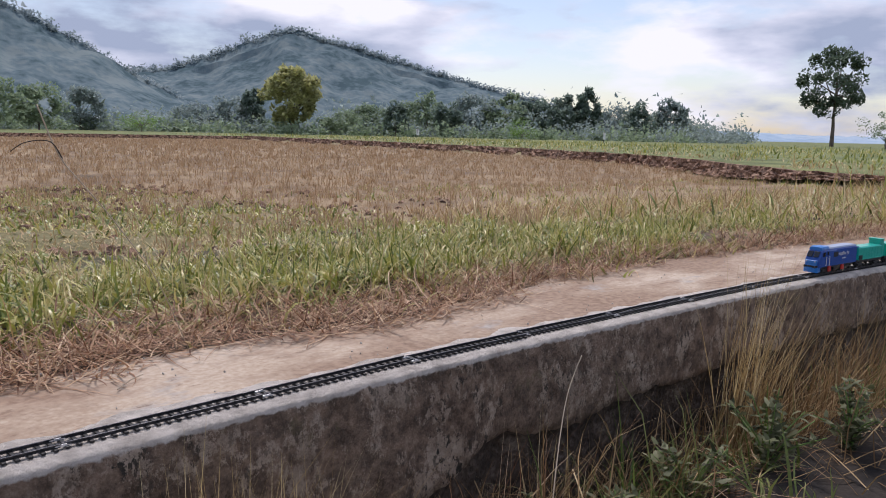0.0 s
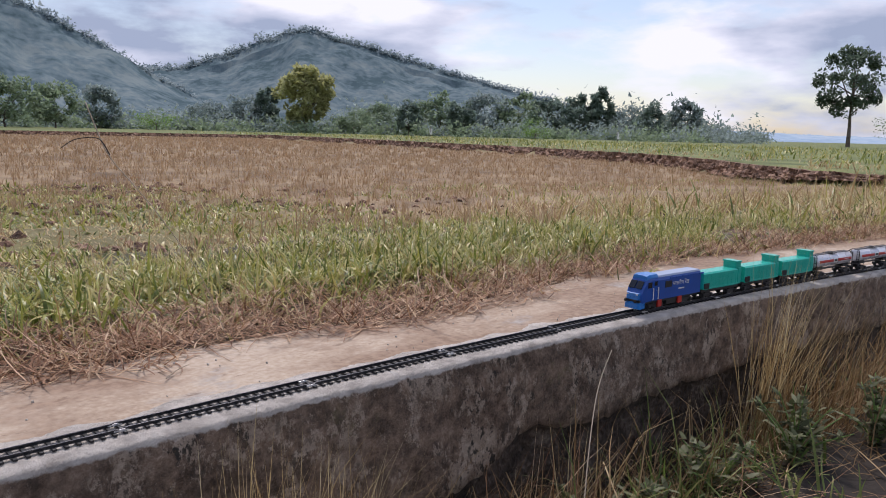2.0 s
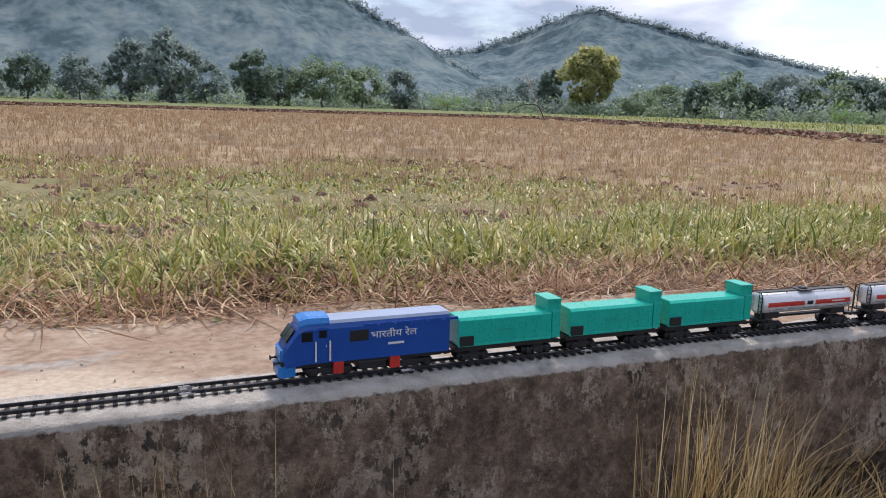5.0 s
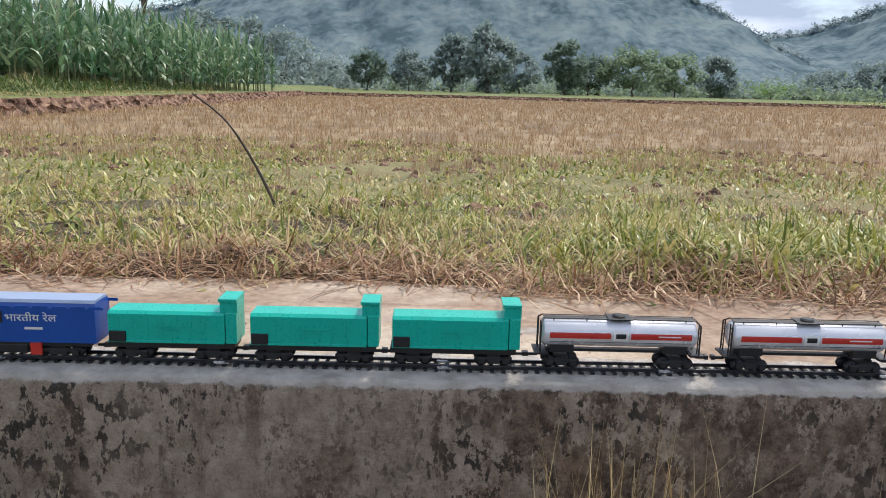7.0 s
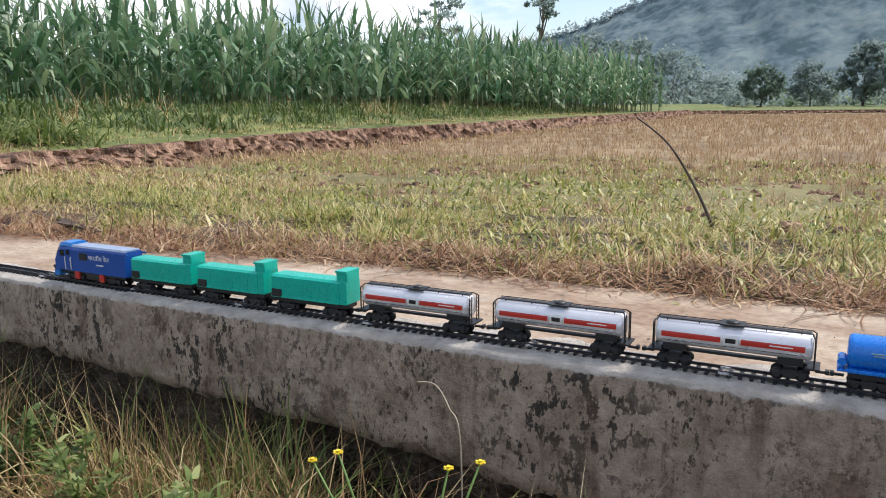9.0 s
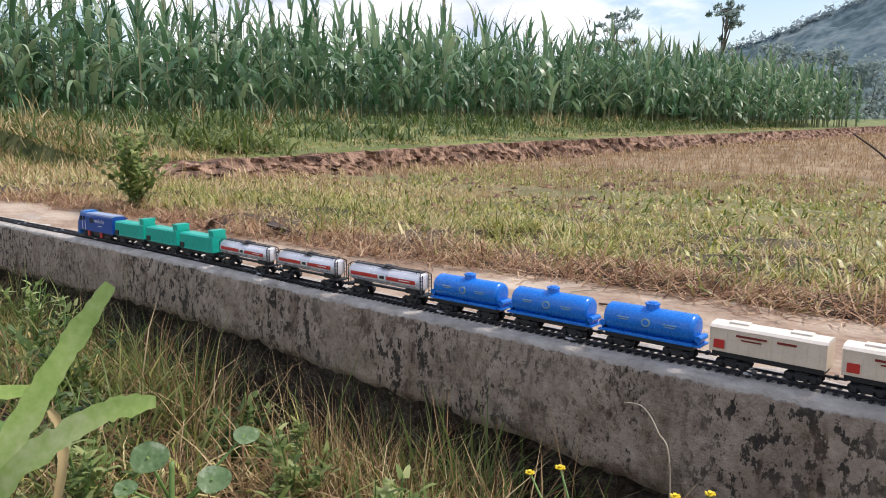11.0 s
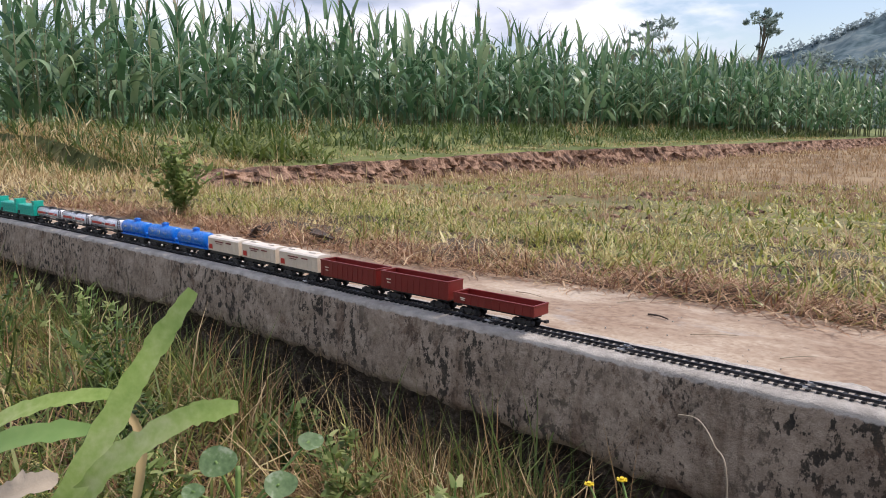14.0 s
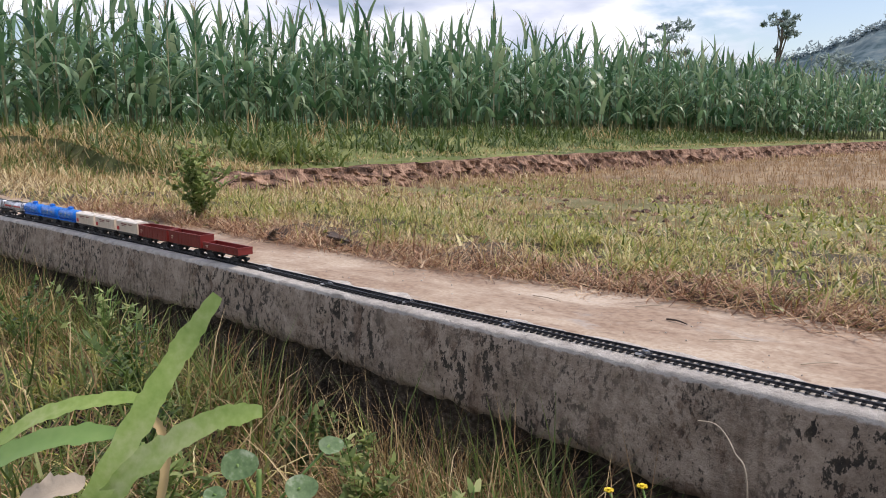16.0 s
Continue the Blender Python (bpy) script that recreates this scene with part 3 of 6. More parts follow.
# near verge
NEAR = (-3.4, 3.0)
grass("green_grass", 52000, (*NEAR, 0.95, 1.75), (0.026, 0.066), (0.0022, 0.0048), M_GREEN, 0.75, 1.8, "fresh green grass verge beside the path", 11, both(inner(0.13), patchy(3.2, -0.03, 3)), seg=4, clump=13, sway=0.9)
grass("green_grass", 34000, (-0.3, 2.4, 0.92, 1.55), (0.030, 0.075), (0.0028, 0.0060), M_GREEN, 0.7, 1.8, "lush green grass clumps beside the path", 111, both(inner(0.12), patchy(3.0, -0.04, 33)), seg=4, clump=14, sway=0.9)
grass("dry_grass", 52000, (*NEAR, 0.88, 1.80), (0.025, 0.070), (0.0012, 0.0030), M_DRY, 1.0, 1.4, "dry straw-coloured grass in the verge", 12, both(inner(0.05), patchy(3.0, -0.10, 30)), seg=4, clump=9, sway=1.1)
grass("tall_straws", 900, (*NEAR, 0.98, 1.8), (0.07, 0.15), (0.0010, 0.0020), M_DRY, 0.6, 1.1, "tall dry grass stems above the verge", 121, inner(0.10), seg=4, sway=1.2)
grass("verge_leaves", 16000, (*NEAR, 0.95, 1.8), (0.015, 0.036), (0.005, 0.010), M_GREEN, 0.9, 1.1, "low broad green leaves in the verge", 141, both(inner(0.12), patchy(2.4, -0.02, 3)), clump=8)
grass("straw_litter", 44000, (*NEAR, 0.78, 1.18), (0.03, 0.10), (0.0011, 0.0025), M_STRAW, 1.52, 0.05, "flattened dead straw at the path's edge", 13, both(mat_edge, outer(0.10)), dz=0.007, seg=4, sway=1.5)
grass("straw_litter", 40000, (*NEAR, 0.82, 1.22), (0.025, 0.065), (0.0011, 0.0026), M_STRAW, 1.35, 0.6, "loose dead straw at the path's edge", 131, both(verge, outer(0.12)), seg=4, clump=8, dz=0.012, sway=1.5)
grass("green_grass", 40000, (*NEAR, 1.55, 3.4), (0.022, 0.055), (0.0032, 0.0070), M_GREEN, 0.9, 1.3, "green grass thinning into the field", 14, patchy(1.5, -0.10, 5), clump=8, sway=0.9)
grass("dry_grass", 30000, (-4.0, 4.2, 1.5, 3.8), (0.022, 0.060), (0.0020, 0.0042), M_DRY, 1.1, 0.9, "dry grass thinning into the field", 15, patchy(1.5, -0.1, 35), clump=5, sway=1.0)
grass("verge_grass", 22000, (2.8, 10, 0.96, 3.2), (0.05, 0.17), (0.004, 0.010), M_GREEN, 0.8, 1.0, "green grass along the far path", 16, patchy(1.0, -0.1, 6), clump=5)
grass("verge_straw", 20000, (2.8, 10, 0.90, 3.6), (0.06, 0.20), (0.003, 0.006), M_DRY, 0.8, 1.0, "dry grass along the far path", 17)
grass("verge_grass", 12000, (-9, -3.2, 0.95, 3.2), (0.03, 0.09), (0.004, 0.009), M_GREEN, 0.9, 1.0, "green grass along the far path", 18, patchy(1.0, 0.0, 6), clump=5)
grass("verge_straw", 24000, (-9, -3.2, 0.9, 3.8), (0.03, 0.10), (0.003, 0.006), M_DRY, 0.9, 0.9, "dry grass along the far path", 19)


def in_field(x, y, g):
    return (x > x_left(y) + 0.15) & (x < x_right(y) - 0.15)


grass("weeds", 60000, (-7, 3.0, 2.4, 8.0), (0.02, 0.06), (0.007, 0.016), M_GREEN, 0.9, 0.9, "low green weeds in the stubble", 21, both(in_field, patchy(0.8, -0.16, 8)), clump=5)
grass("weeds", 9000, (3.5, 10, 2.8, 7.0), (0.03, 0.09), (0.005, 0.010), M_GREEN, 0.7, 1.1, "low green weeds in the stubble", 211, both(in_field, patchy(0.8, 0.12, 8)), clump=5)
def stubble(y0, y1, step, per, wid, hgt, rad, seed):
    """Cut rice hills on a loose planting grid."""
    g = np.random.default_rng(seed)
    X, Y = np.meshgrid(np.arange(-8, 24, step), np.arange(y0, y1, step))
    x, y = X.ravel() + g.normal(0, step * 0.30, X.size), Y.ravel() + g.normal(0, step * 0.30, X.size)
    k = in_field(x, y, g)
    weedy = np.array([noise.noise((a * 0.5, b * 0.5, 8)) for a, b in zip(x, y)])
    k &= (y > 4.6 + 0.5 * weedy) | (x > 1.5 + weedy) | (g.uniform(0, 1, len(x)) < 0.22)
    k &= g.uniform(0, 1, len(x)) < 0.92
    x, y = np.repeat(x[k], per), np.repeat(y[k], per)
    size = np.repeat(g.uniform(0.6, 1.3, k.sum()), per)
    n = len(x)
    x, y = x + g.normal(0, rad, n), y + g.normal(0, rad, n)
    yy = y + bend_limited(x) * (y < 4)
    ob = strips("stubble", np.stack([x, yy, land(x, yy) - 0.004], 1), g.uniform(0, 6.28, n), g.uniform(*hgt, n) * size, g.uniform(*wid, n), np.clip(g.normal(0.28, 0.22, n), 0, 1.2), g.normal(0.5, 0.4, n), M_STUBBLE, 2, seed)
    tagged(ob, "harvested rice stubble in the dry field", "stubble", kind="stuff")


stubble(2.4, 7.0, 0.20, 15, (0.003, 0.007), (0.04, 0.12), 0.028, 22)
stubble(7.0, 15.0, 0.22, 9, (0.006, 0.013), (0.05, 0.13), 0.035, 23)
stubble(15.0, 43.0, 0.36, 6, (0.016, 0.034), (0.06, 0.15), 0.06, 24)
grass("field_straw", 20000, (-7, 12, 2.6, 9.0), (0.03, 0.09), (0.003, 0.007), M_STUBBLE, 1.3, 0.3, "loose straw lying in the field", 26, in_field)


def clods(n, seed):
    """Broken lumps of dark earth, in patches."""
    g = np.random.default_rng(seed)
    x, y = g.uniform(-6.5, 4.0, n * 3), 1.7 + 6.0 * g.uniform(0, 1, n * 3) ** 1.2
    k = patchy(0.9, 0.12, 44)(x, y, g) & in_field(x, y, g)
    x, y = x[k][:n], y[k][:n]
    verts, faces = [], []
    for a, b in zip(x, y):
        r = g.uniform(0.008, 0.03) * (0.7 + 0.12 * b)
        z = float(land(a, b))
        o = len(verts)
        verts.append((a, b, z + r * g.uniform(0.6, 1.0)))
        for q in range(6):
            t_ = 1.047 * q + g.uniform(-0.3, 0.3)
            verts.append((a + r * g.uniform(0.6, 1.1) * math.cos(t_), b + r * g.uniform(0.6, 1.1) * math.sin(t_), z + r * g.uniform(0.1, 0.6)))
        for q in range(6):
            t_ = 1.047 * q
            verts.append((a + r * 1.25 * math.cos(t_), b + r * 1.25 * math.sin(t_), z - 0.01))
        for q in range(6):
            w = (q + 1) % 6
            faces.append((o, o + 1 + q, o + 1 + w))
            faces.append((o + 1 + q, o + 7 + q, o + 7 + w, o + 1 + w))
    tagged(raw("earth_clods", verts, faces, M_SOIL), "broken dark earth clods in the field", "earth", kind="stuff")


clods(1500, 45)

# turf past the banks
def past_left(x, y, g):
    d = x_left(y) - x
    return (d > 0.1) & (d < 6)


def past_right(x, y, g):
    return x > x_right(y) + 0.1


def from_crop(a, b):
    return lambda x, y, g: (x_crop(y) - x > a) & (x_crop(y) - x < b) & past_left(x, y, g)


grass("bank_grass", 16000, (-13, -5.0, 1.6, 26), (0.05, 0.15), (0.006, 0.014), M_WEED, 0.6, 1.1, "rough grass on the ledge below the maize", 31, from_crop(0.7, 2.2), clump=5)
grass("bank_weeds", 52000, (-13, -5.5, 1.0, 30), (0.12, 0.28), (0.014, 0.032), M_BANKWEED, 0.6, 1.4, "dense dark weeds on the berm below the maize", 311, lambda x, y, g: from_crop(1.25, 5.0)(x, y, g) & (x > x_maize(y) - 0.3) & patchy(1.3, -0.16, 29)(x, y, g), clump=8)
grass("ledge_straw", 24000, (-13, -5.6, 1.5, 3.3), (0.05, 0.15), (0.004, 0.009), M_DRY, 0.6, 1.1, "dry grass over the low end of the bank", 318, clump=5)
grass("ledge_grass", 24000, (-13, -6.2, 1.7, 3.3), (0.05, 0.16), (0.005, 0.011), M_WEED, 0.6, 1.2, "green grass over the low end of the bank", 319, patchy(0.9, 0.0, 27), clump=6)
grass("berm_tufts", 5000, (-12, -6.5, 1.5, 24), (0.16, 0.40), (0.008, 0.016), M_DRY, 0.45, 1.0, "tall dry tufts on the berm below the maize", 320, lambda x, y, g: from_crop(1.6, 4.0)(x, y, g) & patchy(0.9, 0.15, 28)(x, y, g), clump=12)
grass("bank_brambles", 3600, (-9, -6.2, 3.2, 5.2), (0.14, 0.34), (0.014, 0.030), M_WEED, 0.7, 1.6, "grass hanging over a slump in the bank", 316, lambda x, y, g: (x_left(y) - x > -0.15) & (x_left(y) - x < 1.4) & (np.abs(y - 4.1) < 0.35), clump=10, dz=0.03)
grass("bank_lip_grass", 7000, (-9, -5.0, 2.3, 24), (0.03, 0.08), (0.005, 0.011), M_GREEN, 0.8, 1.2, "short grass along the lip of the bank", 312, lambda x, y, g: (x_left(y) - x > 0.15) & (x_left(y) - x < 1.0), clump=4, dz=0.03)
grass("bank_lip_straw", 12000, (-9, -5.0, 2.3, 24), (0.03, 0.09), (0.004, 0.009), M_DRY, 0.8, 1.2, "dry grass along the lip of the bank", 313, lambda x, y, g: (x_left(y) - x > 0.1) & (x_left(y) - x < 1.0), clump=3, dz=0.03)
grass("bank_lip_straw", 12000, (7, 26, 2.2, 40), (0.05, 0.13), (0.010, 0.022), M_DRY, 0.7, 1.0, "dry grass along the lip of the bank", 314, lambda x, y, g: (x - x_right(y) > 0.0) & (x - x_right(y) < 1.0), clump=4, dz=0.03)
grass("bank_straw", 3500, (-13, -4.5, 1.6, 26), (0.08, 0.20), (0.005, 0.010), M_DRY, 0.5, 0.8, "dry grass on the bank below the maize", 32, past_left, clump=3)
grass("bank_foot_grass", 15000, (-8, -4.2, 2.0, 20), (0.05, 0.17), (0.005, 0.010), M_DRY, 0.4, 0.9, "dry grass at the foot of the bank", 315, lambda x, y, g: (x - x_left(y) > 0.0) & (x - x_left(y) < 0.6), clump=5)
grass("bank_foot_grass", 12000, (7, 24, 2.2, 34), (0.06, 0.17), (0.010, 0.024), M_DRY, 0.5, 1.0, "dry grass at the foot of the bank", 317, lambda x, y, g: (x - x_right(y) > -0.9) & (x - x_right(y) < 0.1), clump=6)
grass("bank_grass", 16000, (9, 45, 2.5, 60), (0.08, 0.25), (0.015, 0.04), M_GREEN, 0.5, 0.8, "green grass beyond the field bank", 33, past_right, clump=4)

# ditch below the wall
for x0_, x1_, y0_, nw_, ns_, nl_, s_ in ((-4.0, -0.62, 0.02, 12000, 17000, 7000, 41), (0.50, 4.0, 0.34, 1300, 2200, 2600, 45)):
    grass("ditch_weeds", nw_, (x0_, x1_, y0_, 0.64), (0.06, 0.15), (0.0022, 0.0055), M_WEED, 0.6, 1.3, "green weeds in the ditch below the wall", s_, patchy(2.6, -0.12, 2), clump=5)
    grass("ditch_straw", ns_, (x0_, x1_, y0_, 0.65), (0.06, 0.17), (0.0010, 0.0026), M_DITCHSTRAW, 0.85, 1.1, "dry straw tangled in the ditch", s_ + 1, patchy(2.6, -0.12, 12))
    grass("ditch_litter", nl_, (x0_, x1_, y0_, 0.65), (0.04, 0.12), (0.0012, 0.0026), M_STRAW, 1.2, 0.6, "dead brown straw in the ditch", s_ + 2, patchy(3.0, -0.05, 21))
grass("ditch_bank_grass", 9000, (-4, 4, -1.6, 0.0), (0.02, 0.07), (0.002, 0.005), M_WEED, 0.9, 1.0, "low grass on the near ditch bank", 48, patchy(1.5, -0.1, 19), clump=5)
grass("ditch_straw", 1800, (-0.62, 0.55, 0.25, 0.64), (0.05, 0.14), (0.0010, 0.0026), M_DITCHSTRAW, 0.7, 1.0, "dry straw tangled in the ditch", 49)


def tuft(x, y, n, h, seed, mat=None, lean=0.28, wid=(0.0008, 0.0020), rad=0.03, label="tall dry grass tuft at the foot of the wall"):
    g = np.random.default_rng(seed)
    y = y + float(bend_limited(x))
    base = np.stack([x + g.normal(0, rad, n), y + g.normal(0, rad * 0.6, n), np.full(n, float(land(x, y)) - 0.01)], 1)
    ob = strips("grass_tuft", base, g.uniform(1.05 * math.pi, 1.95 * math.pi, n), g.uniform(0.5, 1.0, n) * h, g.uniform(*wid, n), np.abs(g.normal(0, lean, n)), g.normal(0.25, 0.3, n), mat or M_DRY, 4, seed)
    return tagged(ob, label, "grass tuft", "dry tufts by the wall", "stuff")


tuft(0.30, 0.60, 260, 0.30, 51, wid=(0.0010, 0.0022))
tuft(0.40, 0.60, 240, 0.28, 52, wid=(0.0010, 0.0022))
tuft(0.06, 0.62, 34, 0.27, 57, wid=(0.0010, 0.0022))
tuft(-0.28, 0.61, 240, 0.29, 53, wid=(0.0010, 0.0022))
tuft(-0.20, 0.61, 140, 0.30, 58, wid=(0.0010, 0.0022))
tuft(-0.02, 0.62, 40, 0.25, 571, wid=(0.0010, 0.0022))
tuft(0.78, 0.60, 16, 0.26, 54, lean=0.35)
tuft(0.52, 0.60, 150, 0.20, 541, lean=0.7, rad=0.05, wid=(0.0008, 0.0016))
tuft(0.66, 0.58, 130, 0.22, 542, mat=M_STRAW, lean=0.65, rad=0.06)
tuft(0.90, 0.58, 120, 0.16, 543, mat=M_DITCHSTRAW, lean=0.8, rad=0.09)
tuft(1.26, 0.60, 190, 0.41, 55, lean=0.26, rad=0.035, wid=(0.0009, 0.0020))
tuft(1.32, 0.54, 320, 0.25, 551, mat=M_DITCHSTRAW, lean=0.8, rad=0.07)
tuft(1.48, 0.52, 300, 0.25, 56, mat=M_DITCHSTRAW, lean=0.85, rad=0.10)
tuft(1.66, 0.57, 160, 0.34, 561, mat=M_DITCHSTRAW, lean=0.5, rad=0.07)
tuft(1.05, 0.55, 120, 0.18, 562, mat=M_DITCHSTRAW, lean=0.8, rad=0.10)
tuft(0.62, 0.59, 170, 0.17, 544, lean=0.85, rad=0.05)
tuft(0.73, 0.57, 150, 0.16, 545, lean=0.85, rad=0.05)
tuft(-1.30, 0.55, 60, 0.26, 59)
grass("ditch_pale_grass", 5000, (-1.45, -0.62, 0.46, 0.63), (0.06, 0.14), (0.0012, 0.0028), M_DRY, 0.6, 1.2, "pale dry grass under the wall", 69, patchy(4.0, -0.05, 31), seg=4, clump=7, sway=0.8)
tuft(-1.14, 0.60, 420, 0.16, 60, mat=M_STRAW, lean=0.85, rad=0.06)
tuft(-1.06, 0.58, 300, 0.15, 61, mat=M_STRAW, lean=1.0, rad=0.06)
tuft(-1.22, 0.54, 260, 0.15, 63, mat=M_STRAW, lean=0.9, rad=0.07)
tuft(-1.22, 0.57, 120, 0.20, 62, lean=0.5, rad=0.06)
grass("ditch_green", 16000, (-4.2, -1.35, 0.10, 0.62), (0.05, 0.13), (0.0025, 0.0060), M_GREEN, 0.6, 1.5, "yellow-green grass in the ditch below the wall", 68, patchy(2.2, 0.0, 23), seg=4, clump=9, sway=0.8)
for x0_, x1_, ne_, s_ in ((-4.0, -0.95, 7000, 65), (0.6, 4.0, 2200, 66)):
    grass("ditch_edge_grass", ne_, (x0_, x1_, 0.50, 0.65), (0.09, 0.19), (0.0012, 0.0035), M_WEED, 0.45, 1.0, "weeds close under the wall", s_, patchy(4.0, -0.05, 17), clump=4)
    grass("ditch_edge_straw", ne_, (x0_, x1_, 0.48, 0.65), (0.08, 0.19), (0.0010, 0.0024), M_DITCHSTRAW, 0.5, 1.0, "dry grass close under the wall", s_ + 2, patchy(4.0, -0.1, 18))


# ---- maize ----
def maize():
    """Plants in rows: a stalk, long leaves that arch over and a tassel."""
    g = np.random.default_rng(5)
    b, hd, ln, wd, le, cu = [], [], [], [], [], []
    sb, sl, stilt = [], [], []
    tb = []
    rows = []
    for k in range(14):
        y = -4.0
        while y < 34:
            y += g.uniform(0.20, 0.48) * (1 if k < 6 else 1.5)
            rows.append((float(x_maize(y)) - 0.6 * k + g.normal(0, 0.14), y))
    for x, y in rows:
        z = float(land(x, y)) - 0.02
        H = g.uniform(1.55, 2.25) * (1 + 0.10 * noise.noise((x * 0.5, y * 0.5, 3)))
        sb.append((x, y, z))
        sl.append(H)
        tb.append((x, y, z + H))
        a = g.uniform(0, 2 * math.pi)
        n = g.integers(8, 12)
        for i in range(n):
            f = 0.16 + 0.82 * i / n
            high = f > 0.72
            b.append((x, y, z + H * f))
            hd.append(a + math.pi * i + g.normal(0, 0.5))
            ln.append(g.uniform(0.65, 1.10) * (0.72 if high else 1))
            wd.append(g.uniform(0.075, 0.125) * (0.8 if high else 1))
            le.append(g.uniform(0.10, 0.35) if high else g.uniform(0.25, 0.7))
            cu.append(g.uniform(0.1, 1.3) if high else g.uniform(1.5, 2.9))
    A = np.array
    leaves = strips("maize_leaves", A(b), A(hd), A(ln), A(wd), A(le), A(cu), M_CORN, 7, 5, 0.35)
    tagged(leaves, "tall green maize crop with long arching leaves", "maize", kind="stuff")
    n = len(sb)
    st = strips("maize_stalks", np.repeat(A(sb), 2, 0), np.tile([0.0, 1.57], n), np.repeat(A(sl), 2), np.full(2 * n, 0.034), np.zeros(2 * n), np.full(2 * n, 0.02), M_CORNSTALK, 2, 6)
    tagged(st, "green and buff maize stalks", "maize", kind="stuff")
    m = 6
    keep = np.repeat(g.uniform(0, 1, n) < 0.6, m)
    ts = strips("maize_tassels", np.repeat(A(tb), m, 0)[keep], g.uniform(0, 6.28, n * m)[keep], g.uniform(0.15, 0.34, n * m)[keep], np.full(keep.sum(), 0.010), np.abs(g.normal(0.1, 0.3, n * m))[keep], np.full(keep.sum(), 0.5), M_TASSEL, 2, 8)
    tagged(ts, "pale maize tassels", "maize", kind="stuff")


maize()


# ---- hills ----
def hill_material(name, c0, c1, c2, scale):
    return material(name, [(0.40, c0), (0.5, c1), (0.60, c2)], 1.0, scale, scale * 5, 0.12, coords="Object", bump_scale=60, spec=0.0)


# distance haze is mixed into the base colours of these slopes and crests
M_HILL = hill_material("haze_tinted_wooded_slope", (0.080, 0.120, 0.135), (0.140, 0.190, 0.210), (0.200, 0.245, 0.250), 0.05)
M_CREST = material("haze_tinted_crest_foliage", [(0.2, (0.24, 0.31, 0.34)), (0.8, (0.42, 0.48, 0.49))], 1.0, 0.05, 0.5, 0, island=0.5, translucent=0.5, spec=0.0)
M_FARHILL = hill_material("haze_tinted_far_ridge", (0.30, 0.40, 0.52), (0.34, 0.44, 0.55), (0.40, 0.49, 0.58), 0.01)


def hill(name, profile, dist, depth, mat, label, rough=1.0, seed=0):
    """A wooded ridge: profile gives (degrees from +y towards +x, degrees of height)."""
    az = np.array([p[0] for p in profile], float)
    el = np.array([p[1] for p in profile], float)
    A_ = np.arange(az[0], az[-1] + 0.01, 0.12)
    crest = np.interp(A_, az, el)
    ker = np.hanning(9)
    crest = np.convolve(np.pad(crest, 4, mode="edge"), ker / ker.sum(), "valid")
    rows = 56
    verts, faces = [], []
    for i, a in enumerate(A_):
        for k in range(rows):
            f = k / (rows - 1)
            r = dist + depth * f
            top = math.tan(math.radians(crest[i])) * (dist + depth * 0.8)
            ridge = 1 + 0.16 * noise.noise((a * 0.16, f * 2.0, seed)) + 0.10 * noise.noise((a * 0.5, f * 4, seed + 3))
            up = (f / 0.8) ** 1.15 * (ridge if f < 0.7 else 1) if f <= 0.8 else 1 - (f - 0.8) * 2
            ra = math.radians(a)
            hx, hy = math.sin(ra) * r, math.cos(ra) * r
            tree = (noise.noise((hx * 0.04, hy * 0.04, seed + 5)) * 0.6 + noise.noise((hx * 0.11, hy * 0.11, seed + 7)) * 0.8 + (noise.noise((hx * 0.5, hy * 0.5, seed + 8)) * 0.8 if 0.74 < f < 0.84 else 0)) * dist * 0.0040 * rough
            verts.append((math.sin(ra) * r, math.cos(ra) * r, top * up + tree - 1.0))
    for i in range(len(A_) - 1):
        for k in range(rows - 1):
            q = i * rows + k
            faces.append((q, q + rows, q + rows + 1, q + 1))
    ob = raw(name, verts, faces, mat)
    return tagged(ob, label, "hill", kind="structure")


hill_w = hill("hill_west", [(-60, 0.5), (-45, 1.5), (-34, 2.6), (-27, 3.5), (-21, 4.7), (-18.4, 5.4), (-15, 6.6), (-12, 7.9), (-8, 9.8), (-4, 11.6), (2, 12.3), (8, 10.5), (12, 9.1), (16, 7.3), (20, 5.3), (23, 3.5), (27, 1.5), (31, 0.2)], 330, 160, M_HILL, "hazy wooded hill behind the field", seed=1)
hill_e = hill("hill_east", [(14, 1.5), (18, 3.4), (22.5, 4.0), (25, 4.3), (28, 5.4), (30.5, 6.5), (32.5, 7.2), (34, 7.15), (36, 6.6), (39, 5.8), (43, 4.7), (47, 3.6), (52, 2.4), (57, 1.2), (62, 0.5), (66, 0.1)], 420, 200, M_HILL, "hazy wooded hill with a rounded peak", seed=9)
hill("hill_far", [(50, 0.6), (56, 1.3), (60, 1.0), (64, 0.7), (70, 0.5), (80, 0.4), (95, 0.5), (110, 0.3)], 1100, 200, M_FARHILL, "far ridge tinted with blue haze", 0.3, seed=15)


